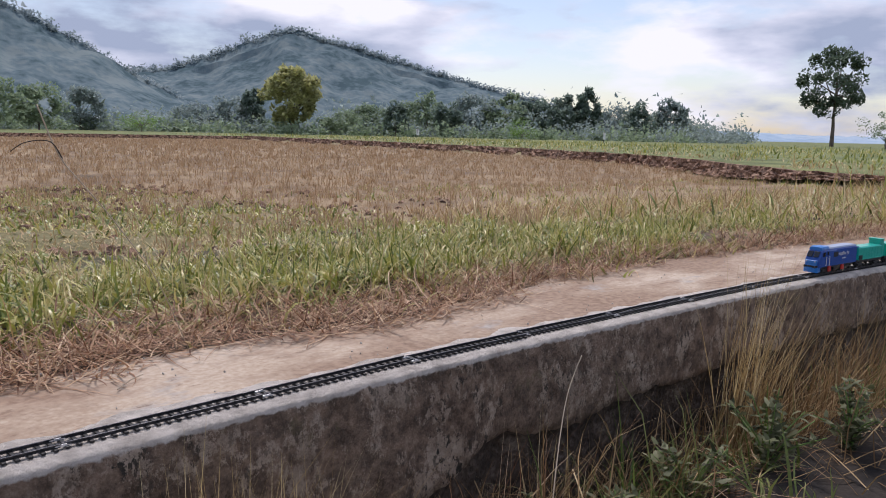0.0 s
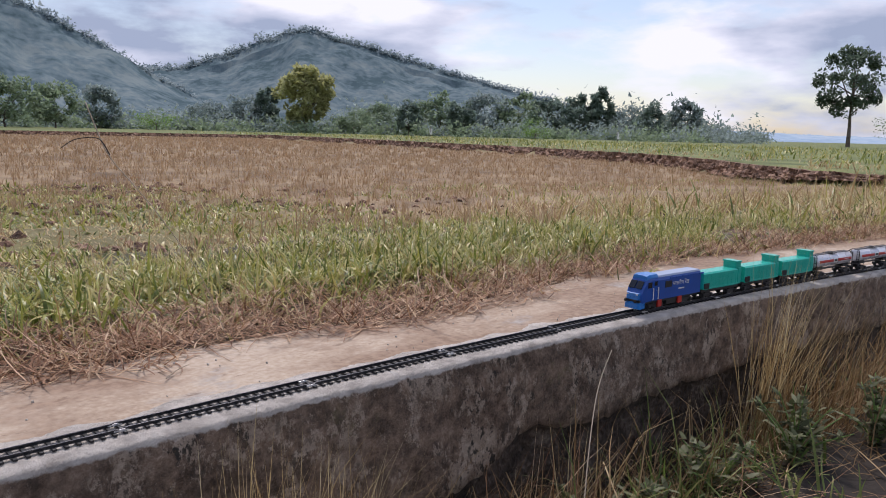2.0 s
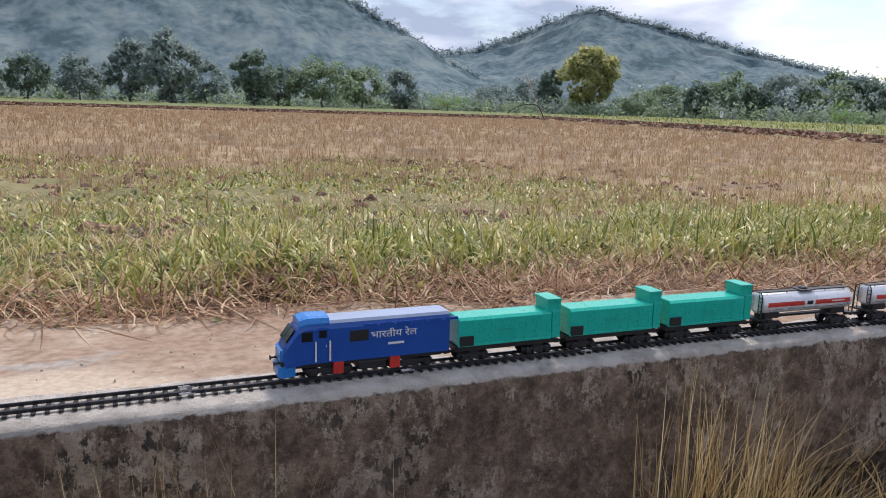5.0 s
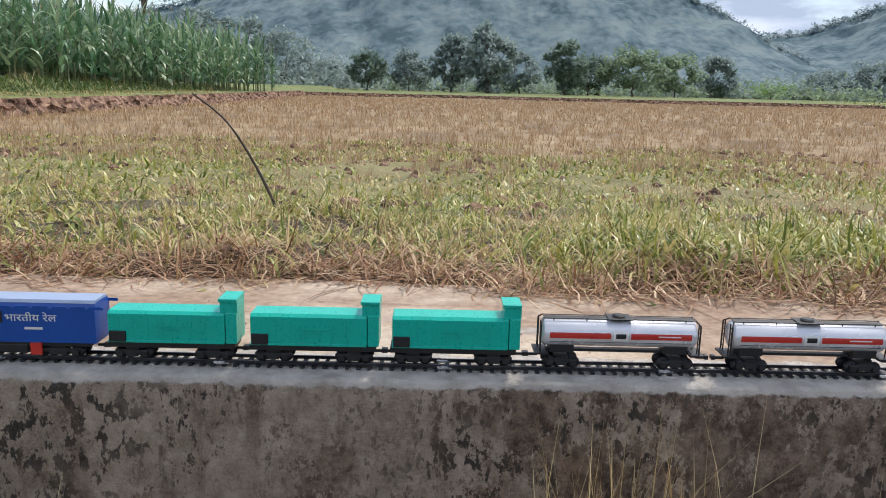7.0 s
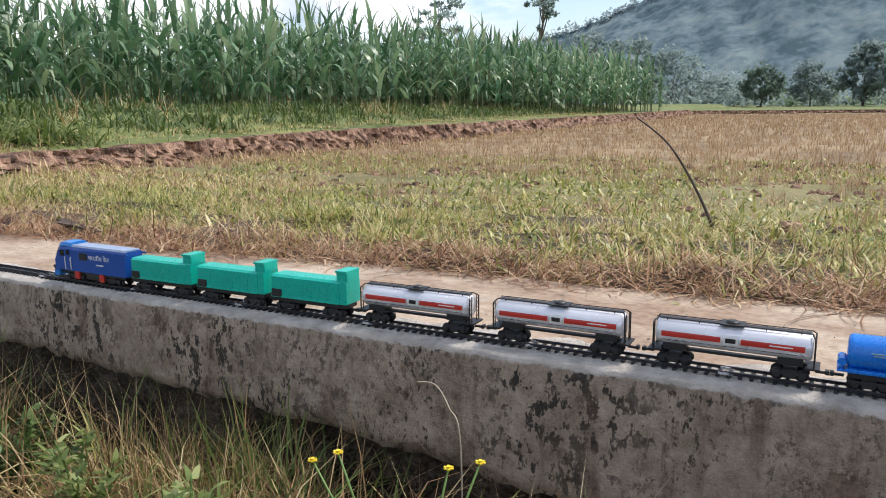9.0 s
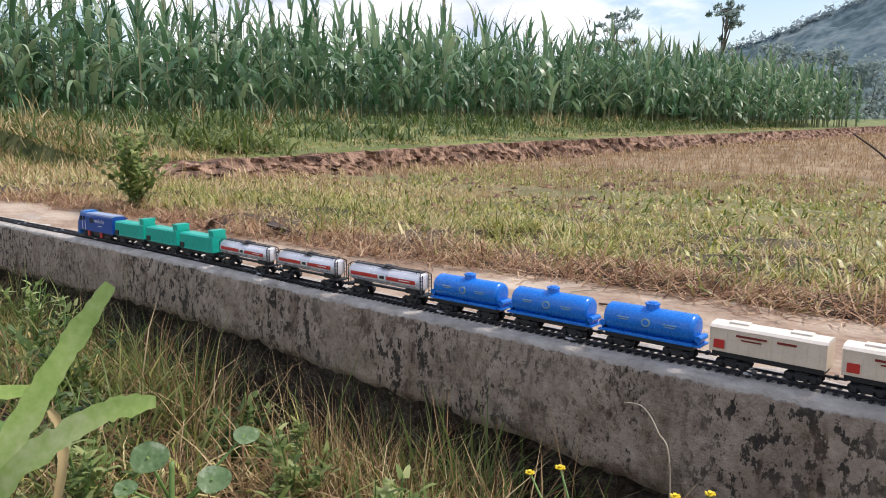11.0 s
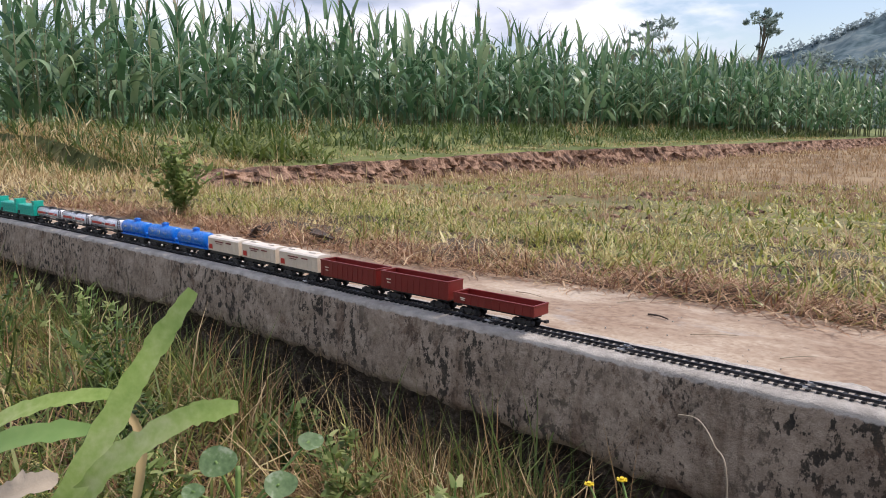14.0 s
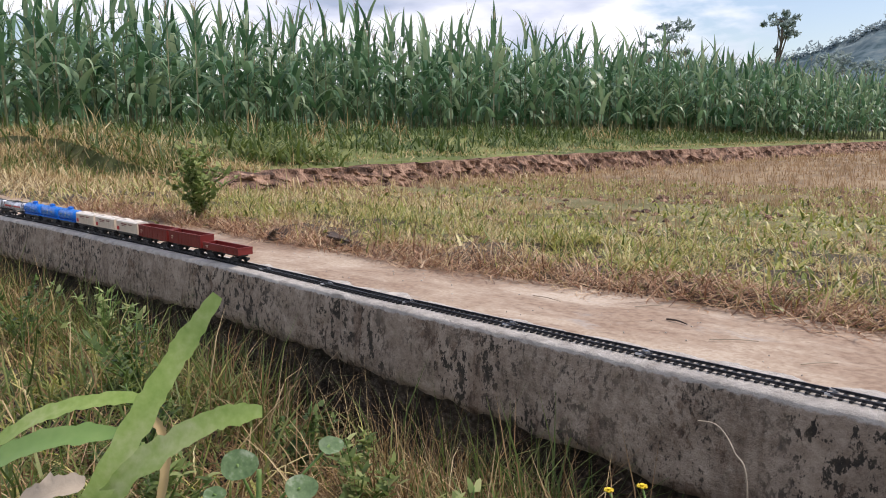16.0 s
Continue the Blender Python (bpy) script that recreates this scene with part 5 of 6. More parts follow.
def hopper_wagon():
    car = empty("covered_wagon", "jade green plastic toy wagon with raised end cabin", "toy wagon", "green wagons behind the locomotive")
    W = 0.0155
    rings = []
    for x in (-0.0560, -0.0555, 0.0480, 0.0485):
        e = 0.0008 if x in (-0.0560, 0.0485) else 0
        rings.append([(x, -W + e, 0.0200 + e), (x, W - e, 0.0200 + e), (x, W - e, 0.0500), (x, W * 0.80, 0.0530 - e), (x, -W * 0.80, 0.0530 - e), (x, -W + e, 0.0500)])
    part("body", loft(rings), M_JADE, car)
    part("end_panel", box(0.0540, 0, 0.0365, 0.0100, 0.0318, 0.0330, 0.0010), M_JADE, car)
    part("cabin", loft([[(0.044 - k, -w, z), (0.0595, -w, z), (0.0595, w, z), (0.044 - k, w, z)] for w, z, k in ((0.0135, 0.0520, 0.0), (0.0135, 0.0640, 0.0), (0.0150, 0.0648, 0.0012), (0.0150, 0.0675, 0.0012))]), M_JADE, car)
    for sgn in (-1, 1):
        for k in range(8):
            part("rib", box(-0.046 + k * 0.0128, sgn * 0.0154, 0.0345, 0.0014, 0.0008, 0.026, 0.0003), M_JADE, car)
        part("side_rail", box(-0.004, sgn * 0.0160, 0.0212, 0.104, 0.0016, 0.0028, 0.0004), M_JADE, car)
        part("equipment_box", box(-0.0475, sgn * 0.0160, 0.0262, 0.0150, 0.0024, 0.0115, 0.0006), M_BLACK, car, "black equipment box")
    side_bars(car, [(0.0, 0.0375, 0.026, 0.0012), (0.0, 0.0345, 0.018, 0.0010)], M_JADE, 0.0161)
    part("underframe", box(-0.001, 0, 0.0160, 0.114, 0.025, 0.0060, 0.0006), M_BLACK, car)
    bogie(car, -0.037, half=0.011)
    bogie(car, 0.036, half=0.011)
    coupler(car, -0.0560, -1)
    coupler(car, 0.0560, 1)
    return car


def tank_wagon():
    car = empty("tank_wagon", "silver toy tank wagon with a red stripe and black ladders", "toy tank wagon", "silver tank wagons")
    R, Z, H = 0.0148, 0.0365, 0.0685
    rings = []
    for x, f in ((-H - 0.002, 0.72), (-H - 0.001, 0.90), (-H + 0.001, 1.0), (H - 0.001, 1.0), (H + 0.001, 0.90), (H + 0.002, 0.72)):
        rings.append([(x, R * f * math.cos(a), Z + R * f * math.sin(a)) for a in [2 * math.pi * k / 32 for k in range(32)]])
    smooth(part("tank", loft(rings), M_SILVER, car))
    for sgn in (-1, 1):
        for x0, x1, a0, a1, mat, nm, rr in ((-0.064, -0.009, -0.20, 0.22, M_RED, "stripe", 1.012), (0.009, 0.064, -0.20, 0.22, M_RED, "stripe", 1.012), (-0.0068, 0.0068, -0.36, 0.36, M_WHITE, "badge", 1.016), (-0.0046, 0.0046, -0.16, 0.18, M_BLACK, "badge_mark", 1.024), (-0.064, 0.064, -0.52, -0.48, M_BLACK, "lining", 1.012)):
            bm = bmesh.new()
            ra = [a0 + (a1 - a0) * k / 4 for k in range(5)]
            va = [[bm.verts.new((x, sgn * R * rr * math.cos(a), Z + R * rr * math.sin(a))) for a in ra] for x in (x0, x1)]
            vb = [[bm.verts.new((x, sgn * R * 0.99 * math.cos(a), Z + R * 0.99 * math.sin(a))) for a in ra] for x in (x0, x1)]
            for k in range(4):
                bm.faces.new((va[0][k], va[1][k], va[1][k + 1], va[0][k + 1]))
            for i in range(2):
                for k in range(4):
                    bm.faces.new((va[i][k], va[i][k + 1], vb[i][k + 1], vb[i][k]))
            bmesh.ops.recalc_face_normals(bm, faces=bm.faces)
            part(nm, bm, mat, car)
        part("print", box(-sgn * 0.044, sgn * 0.0151, 0.0370, 0.020, 0.0010, 0.0012), M_WHITE, car)
        # walkway rail along the top
        bm = tube((-H, sgn * 0.0060, 0.0525), (H, sgn * 0.0060, 0.0525), 0.0006, seg=6)
        for x in (-0.06, -0.03, 0.03, 0.06):
            add_tube(bm, (x, sgn * 0.0060, 0.0490), (x, sgn * 0.0060, 0.0525), 0.0005, seg=6)
        part("top_rail", bm, M_BLACK, car)
    part("walkway", box(0, 0, 0.0518, 2 * H, 0.0075, 0.0010, 0.0002), M_BLACK, car)
    bm = tube((0, 0, 0.050), (0, 0, 0.0545), 0.0052, seg=16)
    add_tube(bm, (0, 0, 0.0545), (0, 0, 0.0560), 0.0062, 0.0045, seg=16)
    part("hatch", bm, M_BLACK, car)
    part("hatch_platform", box(0, 0, 0.0528, 0.022, 0.020, 0.0012, 0.0003), M_BLACK, car)
    for sx in (-1, 1):
        bm = bmesh.new()
        for sgn in (-1, 1):
            add_tube(bm, (sx * (H + 0.0035), sgn * 0.0125, 0.0165), (sx * (H + 0.0035), sgn * 0.0125, 0.0480), 0.0008, seg=6)
            add_tube(bm, (sx * (H + 0.0035), sgn * 0.0125, 0.0480), (sx * (H + 0.0005), sgn * 0.0060, 0.0525), 0.0008, seg=6)
            add_tube(bm, (sx * (H + 0.0035), sgn * 0.0070, 0.0165), (sx * (H + 0.0035), sgn * 0.0070, 0.0500), 0.0006, seg=6)
            for z in (0.022, 0.028, 0.034, 0.040, 0.046):
                add_tube(bm, (sx * (H + 0.0035), sgn * 0.0070, z), (sx * (H + 0.0035), sgn * 0.0125, z), 0.0005, seg=6)
        part("ladder", bm, M_BLACK, car)
        part("end_platform", box(sx * (H + 0.002), 0, 0.0158, 0.0130, 0.0270, 0.0022, 0.0004), M_BLACK, car)
        part("saddle", box(sx * 0.052, 0, 0.0205, 0.022, 0.0185, 0.0090, 0.0010), M_BLACK, car)
        bogie(car, sx * 0.052, half=0.0105)
        coupler(car, sx * 0.0745, sx)
    part("sill", box(0, 0, 0.0170, 0.132, 0.0070, 0.0030, 0.0004), M_BLACK, car)
    return car


def blue_tank():
    car = empty("tank_wagon", "bright blue plastic toy tank wagon with round emblem", "toy tank wagon", "blue tank wagons")
    R, Z, H = 0.0175, 0.0385, 0.0500
    rings = []
    for x, f in ((-H - 0.0025, 0.60), (-H - 0.0018, 0.86), (-H + 0.0005, 0.98), (-H + 0.002, 1.0), (H - 0.002, 1.0), (H - 0.0005, 0.98), (H + 0.0018, 0.86), (H + 0.0025, 0.60)):
        rings.append([(x, R * f * math.cos(a), Z + R * f * math.sin(a)) for a in [2 * math.pi * k / 36 for k in range(36)]])
    smooth(part("tank", loft(rings), M_BLUETANK, car))
    bm = tube((0, 0, 0.0545), (0, 0, 0.0605), 0.0078, 0.0072, seg=20)
    add_tube(bm, (0, 0, 0.0605), (0, 0, 0.0622), 0.0085, 0.0082, seg=20)
    part("dome", bm, M_BLUETANK, car)
    part("dome_lid", tube((0, 0, 0.0622), (0, 0, 0.0640), 0.0055, 0.0045, seg=16), M_BLUETANK, car)
    for sgn in (-1, 1):
        a0 = 0.12
        part("emblem", tube((0, sgn * (R - 0.0008), Z + 0.0016), (0, sgn * (R + 0.0006), Z + 0.0017), 0.0052, seg=24), M_PALEGREEN, car, "pale round emblem")
        part("emblem_centre", tube((0, sgn * (R), Z + 0.0016), (0, sgn * (R + 0.0010), Z + 0.0017), 0.0036, seg=20), M_BLUETANK, car)
        for x, z, ln in ((-0.027, 0.0425, 0.014), (-0.027, 0.0400, 0.011), (0.027, 0.0415, 0.015), (0.027, 0.0388, 0.012)):
            part("print", box(x * -sgn, sgn * (R - 0.0002), z, ln, 0.0012, 0.0009), M_PALEGREEN, car)
    part("sole_frame", box(0, 0, 0.0205, 0.104, 0.0300, 0.0040, 0.0008), M_BLUETANK, car, "blue sole frame")
    for sx in (-1, 1):
        part("end_platform", box(sx * 0.0555, 0, 0.0195, 0.0090, 0.0260, 0.0022, 0.0004), M_BLUETANK, car)
        bm = bmesh.new()
        add_box(bm, sx * 0.0560, 0, 0.0260, 0.0014, 0.0200, 0.0110, 0.0004)
        add_tube(bm, (sx * 0.0560, -0.0105, 0.0280), (sx * 0.0560, 0.0105, 0.0280), 0.0040, seg=12)
        part("end_bracket", bm, M_BLUETANK, car)
        bogie(car, sx * 0.034, half=0.011)
        coupler(car, sx * 0.0550, sx)
    part("underframe", box(0, 0, 0.0155, 0.102, 0.025, 0.0060, 0.0006), M_BLACK, car)
    return car


def van():
    car = empty("box_wagon", "cream plastic toy box wagon with a pale roof", "toy wagon", "cream box wagons")
    W = 0.0150
    part("body", box(0, 0, 0.0350, 0.110, 2 * W, 0.0290, 0.0010), M_CREAM, car)
    rings = [[(x, -W - 0.0008, 0.0492), (x, W + 0.0008, 0.0492), (x, W * 0.86, 0.0522), (x, W * 0.4, 0.0538), (x, -W * 0.4, 0.0538), (x, -W * 0.86, 0.0522)] for x in (-0.0565, 0.0565)]
    part("roof", loft(rings), M_CREAMROOF, car, "pale cream roof")
    for x in (-0.030, 0.030):
        part("roof_hatch", box(x, 0, 0.0545, 0.020, 0.0120, 0.0028, 0.0008), M_CREAMROOF, car)
    for sgn in (-1, 1):
        for k in range(10):
            part("rib", box(-0.0495 + k * 0.011, sgn * 0.0150, 0.0350, 0.0012, 0.0010, 0.0270, 0.0003), M_CREAM, car)
        part("emblem", box(-0.046, sgn * 0.0158, 0.0300, 0.0110, 0.0010, 0.0105, 0.0003), M_RED, car, "red emblem")
        for x, z, ln, h in ((-0.014, 0.0430, 0.030, 0.0024), (0.020, 0.0430, 0.018, 0.0024), (-0.014, 0.0385, 0.020, 0.0014)):
            part("print", box(x, sgn * 0.0161, z, ln, 0.0006, h), M_OXIDE, car)
    for sx in (-1, 1):
        part("end_post", box(sx * 0.0552, 0, 0.0350, 0.0020, 0.0312, 0.0300, 0.0006), M_CREAM, car)
        bogie(car, sx * 0.034, half=0.011)
        coupler(car, sx * 0.0540, sx)
    part("underframe", box(0, 0, 0.0170, 0.108, 0.0250, 0.0060, 0.0006), M_BLACK, car)
    return car


def gondola(height, label):
    car = empty("open_wagon", label, "toy wagon", "red open wagons")
    L, W, zb = 0.137, 0.0165, 0.0185
    part("floor", box(0, 0, zb + 0.0010, L - 0.003, 2 * W - 0.002, 0.0020), M_OXIDE, car)
    for sgn in (-1, 1):
        part("side_panel", box(0, sgn * W, zb + height / 2, L, 0.0018, height, 0.0004), M_OXIDE, car)
        part("top_rim", box(0, sgn * W, zb + height, L + 0.001, 0.0034, 0.0022, 0.0005), M_OXIDE, car)
        for k in range(11):
            part("rib", box(-0.0625 + k * 0.0125, sgn * (W + 0.0010), zb + height / 2 - 0.001, 0.0016, 0.0012, height - 0.003, 0.0004), M_OXIDE, car)
        part("end_panel", box(sgn * (L / 2 - 0.0009), 0, zb + height / 2, 0.0018, 2 * W - 0.002, height, 0.0004), M_OXIDE, car)
        part("end_rim", box(sgn * (L / 2 - 0.0009), 0, zb + height, 0.0034, 2 * W - 0.004, 0.0022, 0.0005), M_OXIDE, car)
        part("print", box(sgn * 0.050, sgn * (W + 0.0026), zb + height * 0.6, 0.009, 0.0006, 0.0018), M_CREAM, car)
        part("print", box(sgn * 0.050, sgn * (W + 0.0026), zb + height * 0.42, 0.007, 0.0006, 0.0014), M_CREAM, car)
        bogie(car, sgn * 0.0455, half=0.0115)
        coupler(car, sgn * 0.0680, sgn)
    part("underframe", box(0, 0, 0.0165, 0.126, 0.0200, 0.0050, 0.0006), M_BLACK, car)
    return car


TRAIN = []                       # (thing, distance of its middle behind the front coupler)
loco = locomotive()
loco.scale = (1.06, 0.94, 0.88)
TRAIN.append((loco, 0.0765))
at = 0.160


def add_cars(first, count, pitch):
    global at
    first.scale = (1.0, 0.94, 0.87)
    for i in range(count):
        thing = first if i == 0 else copy_thing(first, Matrix())
        TRAIN.append((thing, at + pitch / 2))
        at += pitch


add_cars(hopper_wagon(), 3, 0.1270)
add_cars(tank_wagon(), 3, 0.1725)
add_cars(blue_tank(), 3, 0.1280)
add_cars(van(), 3, 0.1250)
add_cars(gondola(0.0300, "red oxide plastic toy open wagon with ribbed sides"), 2, 0.1480)
add_cars(gondola(0.0160, "low-sided red oxide plastic toy open wagon"), 1, 0.1470)

# seconds and the place of the train's front along the wall
FRONT = [(0, 1.66), (0.5, 1.512), (1, 1.35), (1.5, 1.184), (2, 1.004), (2.5, 0.822), (3, 0.640), (3.5, 0.455), (4, 0.267), (4.5, 0.079),
         (5, -0.112), (6, -0.492), (7, -0.870), (8, -1.222), (9, -1.573), (10, -1.930), (11, -2.292), (12, -2.658), (12.8, -2.952), (13, -3.027),
         (13.5, -3.207), (14, -3.389), (14.5, -3.572), (15, -3.758), (15.5, -3.951), (16, -4.149)]


def motions():
    for thing, behind in TRAIN:
        walk(thing, [(t, track_pose(x + behind, RAIL_TOP + 0.0016)) for t, x in FRONT])


# ---- plants and odd things close by ----
M_BROADLEAF = material("broad_leaf_green", [(0.0, (0.10, 0.20, 0.05)), (0.5, (0.20, 0.33, 0.09)), (1.0, (0.36, 0.45, 0.18))], 0.5, 12, 120, 0.2, translucent=0.3, bump_scale=0.2)
M_BLADE = material("young_maize_leaf", [(0.34, (0.27, 0.42, 0.085)), (0.5, (0.40, 0.54, 0.15)), (0.66, (0.56, 0.64, 0.28))], 0.45, 22, 220, 0.3, translucent=0.45, bump_scale=0.2)
M_STEM = material("brown_dry_stem", [(0.3, (0.03, 0.02, 0.015)), (0.7, (0.08, 0.055, 0.04))], 0.8, 20, 90, 0.3)
M_PALESTEM = material("pale_dry_stem", [(0.3, (0.30, 0.24, 0.17)), (0.7, (0.48, 0.40, 0.30))], 0.8, 20, 90, 0.3)
M_FLOWER = plastic("yellow_petals", (0.75, 0.55, 0.02), 0.6)


def stem(name, pts, r0, r1, mat, label, category, parent=None):
    """One tapering skin along pts."""
    n = len(pts) - 1
    rings = []
    for i, p in enumerate(pts):
        d = (pts[min(i + 1, n)] - pts[max(i - 1, 0)]).normalized()
        u = d.cross(Vector((0.31, 0.95, 0.05))).normalized()
        v = d.cross(u)
        r = r0 + (r1 - r0) * i / n
        rings.append([p + u * r * math.cos(6.2832 * k / 7) + v * r * math.sin(6.2832 * k / 7) for k in range(7)])
    ob = smooth(part(name, loft(rings), mat, parent))
    return ob if parent else tagged(ob, label, category)


def leaf_blade(name, pts, width, mat, parent, fold=0.25, up=(0, 0, 1), ragged=0.0, seed=0):
    """A long leaf with a folded midrib along pts."""
    bm = bmesh.new()
    rows, n = [], len(pts) - 1
    for i, p in enumerate(pts):
        t = i / n
        d = (pts[min(i + 1, n)] - pts[max(i - 1, 0)]).normalized()
        s = d.cross(Vector(up)).normalized()
        nn = s.cross(d)
        w = width * (0.35 + 0.65 * math.sin(math.pi * min(1, t * 0.9 + 0.12))) if t < 0.75 else width * (1 - (t - 0.75) * 2.2)
        rg1 = 1 + ragged * (noise.noise((t * 11, seed, 0)) + 0.9 * noise.noise((t * 37, seed, 2)))
        rg2 = 1 + ragged * (noise.noise((t * 11, seed, 5)) + 0.9 * noise.noise((t * 37, seed, 7)))
        rows.append([bm.verts.new(p - s * w * rg1 / 2 + nn * w * fold), bm.verts.new(p - s * w * 0.22 + nn * w * fold * 0.3), bm.verts.new(p), bm.verts.new(p + s * w * 0.22 + nn * w * fold * 0.3), bm.verts.new(p + s * w * rg2 / 2 + nn * w * fold)])
    for a, b in zip(rows, rows[1:]):
        for k in range(4):
            bm.faces.new((a[k], a[k + 1], b[k + 1], b[k]))
    return smooth(part(name, bm, mat, parent))


def V(*p):
    return Vector(p)


def spline(pts, n=10):
    out = []
    P = [pts[0]] + list(pts) + [pts[-1]]
    for i in range(1, len(P) - 2):
        a, b, c, d = P[i - 1], P[i], P[i + 1], P[i + 2]
        for k in range(n):
            t = k / n
            out.append(0.5 * ((2 * b) + (c - a) * t + (2 * a - 5 * b + 4 * c - d) * t * t + (3 * b - a - 3 * c + d) * t ** 3))
    out.append(pts[-1])
    return out


# young maize plant that leans into view beside the ditch
young = empty("young_maize_plant", "young maize plant with torn pale green leaves in the ditch", "maize plant")
foot = V(-0.955, -0.02, -0.16)
stem("stalk", spline([foot, V(-0.945, 0.0, -0.02), V(-0.938, 0.018, 0.075)]), 0.006, 0.005, M_BLADE, "", "", young)
CAMWARD = (0.66, -0.55, 0.55)
leaf_blade("leaf", spline([V(-0.940, 0.016, 0.070), V(-0.934, 0.026, 0.090), V(-0.931, 0.050, 0.126), V(-0.930, 0.072, 0.155), V(-0.920, 0.088, 0.182)]), 0.0135, M_BLADE, young, 0.06, CAMWARD, 0.25, 1)
leaf_blade("leaf", spline([V(-0.937, 0.022, 0.075), V(-0.926, 0.036, 0.099), V(-0.911, 0.054, 0.117), V(-0.895, 0.072, 0.129), V(-0.881, 0.086, 0.132)]), 0.0125, M_BLADE, young, 0.06, CAMWARD, 0.35, 2)
leaf_blade("leaf", spline([V(-1.043, 0.004, 0.085), V(-1.021, 0.031, 0.106), V(-1.002, 0.051, 0.115), V(-0.979, 0.074, 0.118)]), 0.013, M_BLADE, young, 0.10, (0.3, -0.3, 0.9), 0.3, 3)
leaf_blade("leaf", spline([V(-1.01, -0.02, 0.085), V(-0.986, 0.008, 0.104), V(-0.968, 0.026, 0.112), V(-0.949, 0.045, 0.114)]), 0.016, M_BROADLEAF, young, 0.12, (0.3, -0.3, 0.9), 0.15, 4)
leaf_blade("dry_leaf", spline([V(-0.960, 0.066, 0.050), V(-0.963, 0.076, 0.080), V(-0.974, 0.080, 0.098), V(-0.980, 0.078, 0.106)]), 0.0055, M_DRY, young, 0.2, CAMWARD, 0.3, 5)
leaf_blade("dry_leaf", spline([V(-0.940, -0.006, 0.094), V(-0.929, 0.006, 0.104), V(-0.918, 0.017, 0.107)]), 0.014, M_PALESTEM, young, 0.2, (0.3, -0.3, 0.9), 0.4, 6)
stem("petiole", spline([foot, V(-1.0, -0.02, 0.0), V(-1.03, 0.0, 0.085)]), 0.003, 0.002, M_BLADE, "", "", young)


def round_leaf(name, c, r, normal, parent, mat):
    bm = bmesh.new()
    q = Vector(normal).to_track_quat("Z", "Y").to_matrix().to_4x4()
    n = 18
    mid = bm.verts.new((0, 0, -0.12 * r))
    ring1 = [bm.verts.new((0.55 * r * math.cos(6.2832 * k / n), 0.55 * r * math.sin(6.2832 * k / n), -0.05 * r)) for k in range(n)]
    ring2 = [bm.verts.new((r * (1 + 0.15 * math.cos(6.2832 * k / n)) * math.cos(6.2832 * k / n), 0.85 * r * math.sin(6.2832 * k / n), 0.06 * r * math.sin(k * 1.9))) for k in range(n)]
    for k in range(n):
        j = (k + 1) % n
        bm.faces.new((mid, ring1[k], ring1[j]))
        bm.faces.new((ring1[k], ring2[k], ring2[j], ring1[j]))
    bmesh.ops.transform(bm, matrix=Matrix.Translation(c) @ q, verts=bm.verts)
    return smooth(part(name, bm, mat, parent))


M_DUSTLEAF = material("dusty_round_leaf", [(0.36, (0.075, 0.14, 0.05)), (0.52, (0.15, 0.24, 0.10)), (0.62, (0.34, 0.41, 0.27))], 0.55, 60, 300, 0.2, translucent=0.3, bump_scale=0.1)
broad = empty("broad_leaved_weed", "weed with dusty round green leaves in the ditch", "weed")
stem("stem", spline([V(-1.01, 0.17, -0.20), V(-1.0, 0.155, -0.05), V(-1.012, 0.165, 0.035)]), 0.0028, 0.0018, M_BROADLEAF, "", "", broad)
for c, r, nn in ((V(-1.006, 0.145, 0.047), 0.0125, (0.55, -0.5, 0.7)), (V(-0.974, 0.171, 0.032), 0.011, (0.6, -0.3, 0.7)), (V(-0.985, 0.205, 0.048), 0.009, (0.5, -0.2, 0.9)), (V(-1.03, 0.14, 0.02), 0.008, (0.3, -0.3, 0.9))):
    round_leaf("leaf", c, r, nn, broad, M_DUSTLEAF)
    stem("petiole", [V(-1.01, 0.165, 0.0), c], 0.0012, 0.0009, M_BROADLEAF, "", "", broad)


def leafy(name, x, y, h, spread_, n_stem, n_leaf, mat, label, category, seed, leaf=0.02, group="", z=None):
    """A small branching plant: thin stems and many short leaves."""
    g = np.random.default_rng(seed)
    y = y + float(bend_limited(x))
    z = float(land(x, y)) - 0.01 if z is None else z
    root = empty(name, label, category, group)
    root.location = (x, y, z)
    pts, hd = [], []
    for s in range(n_stem):
        a = g.uniform(0, 6.28)
        out = g.uniform(0.1, 1.0)
        tip = V(math.cos(a) * spread_ * out, math.sin(a) * spread_ * out, h * (1.0 - 0.5 * out) * g.uniform(0.85, 1.05))
        mid = V(tip.x * 0.3, tip.y * 0.3, tip.z * 0.55)
        line = spline([V(0, 0, 0), mid, tip], 5)
        stem("stem", line, 0.0022, 0.0007, M_BROADLEAF, "", "", root)
        for k in range(n_leaf):
            f = g.uniform(0.15, 1.0)
            pts.append(line[int(f * (len(line) - 1))] + V(*g.normal(0, 0.004, 3)))
            hd.append(g.uniform(0, 6.28))
    n = len(pts)
    ob = strips("leaves", np.array([tuple(p) for p in pts]), np.array(hd), g.uniform(0.6, 1.3, n) * leaf, g.uniform(0.35, 0.6, n) * leaf, g.uniform(0.5, 1.4, n), g.uniform(0.1, 0.9, n), mat, 3, seed)
    ob.parent = root
    return root


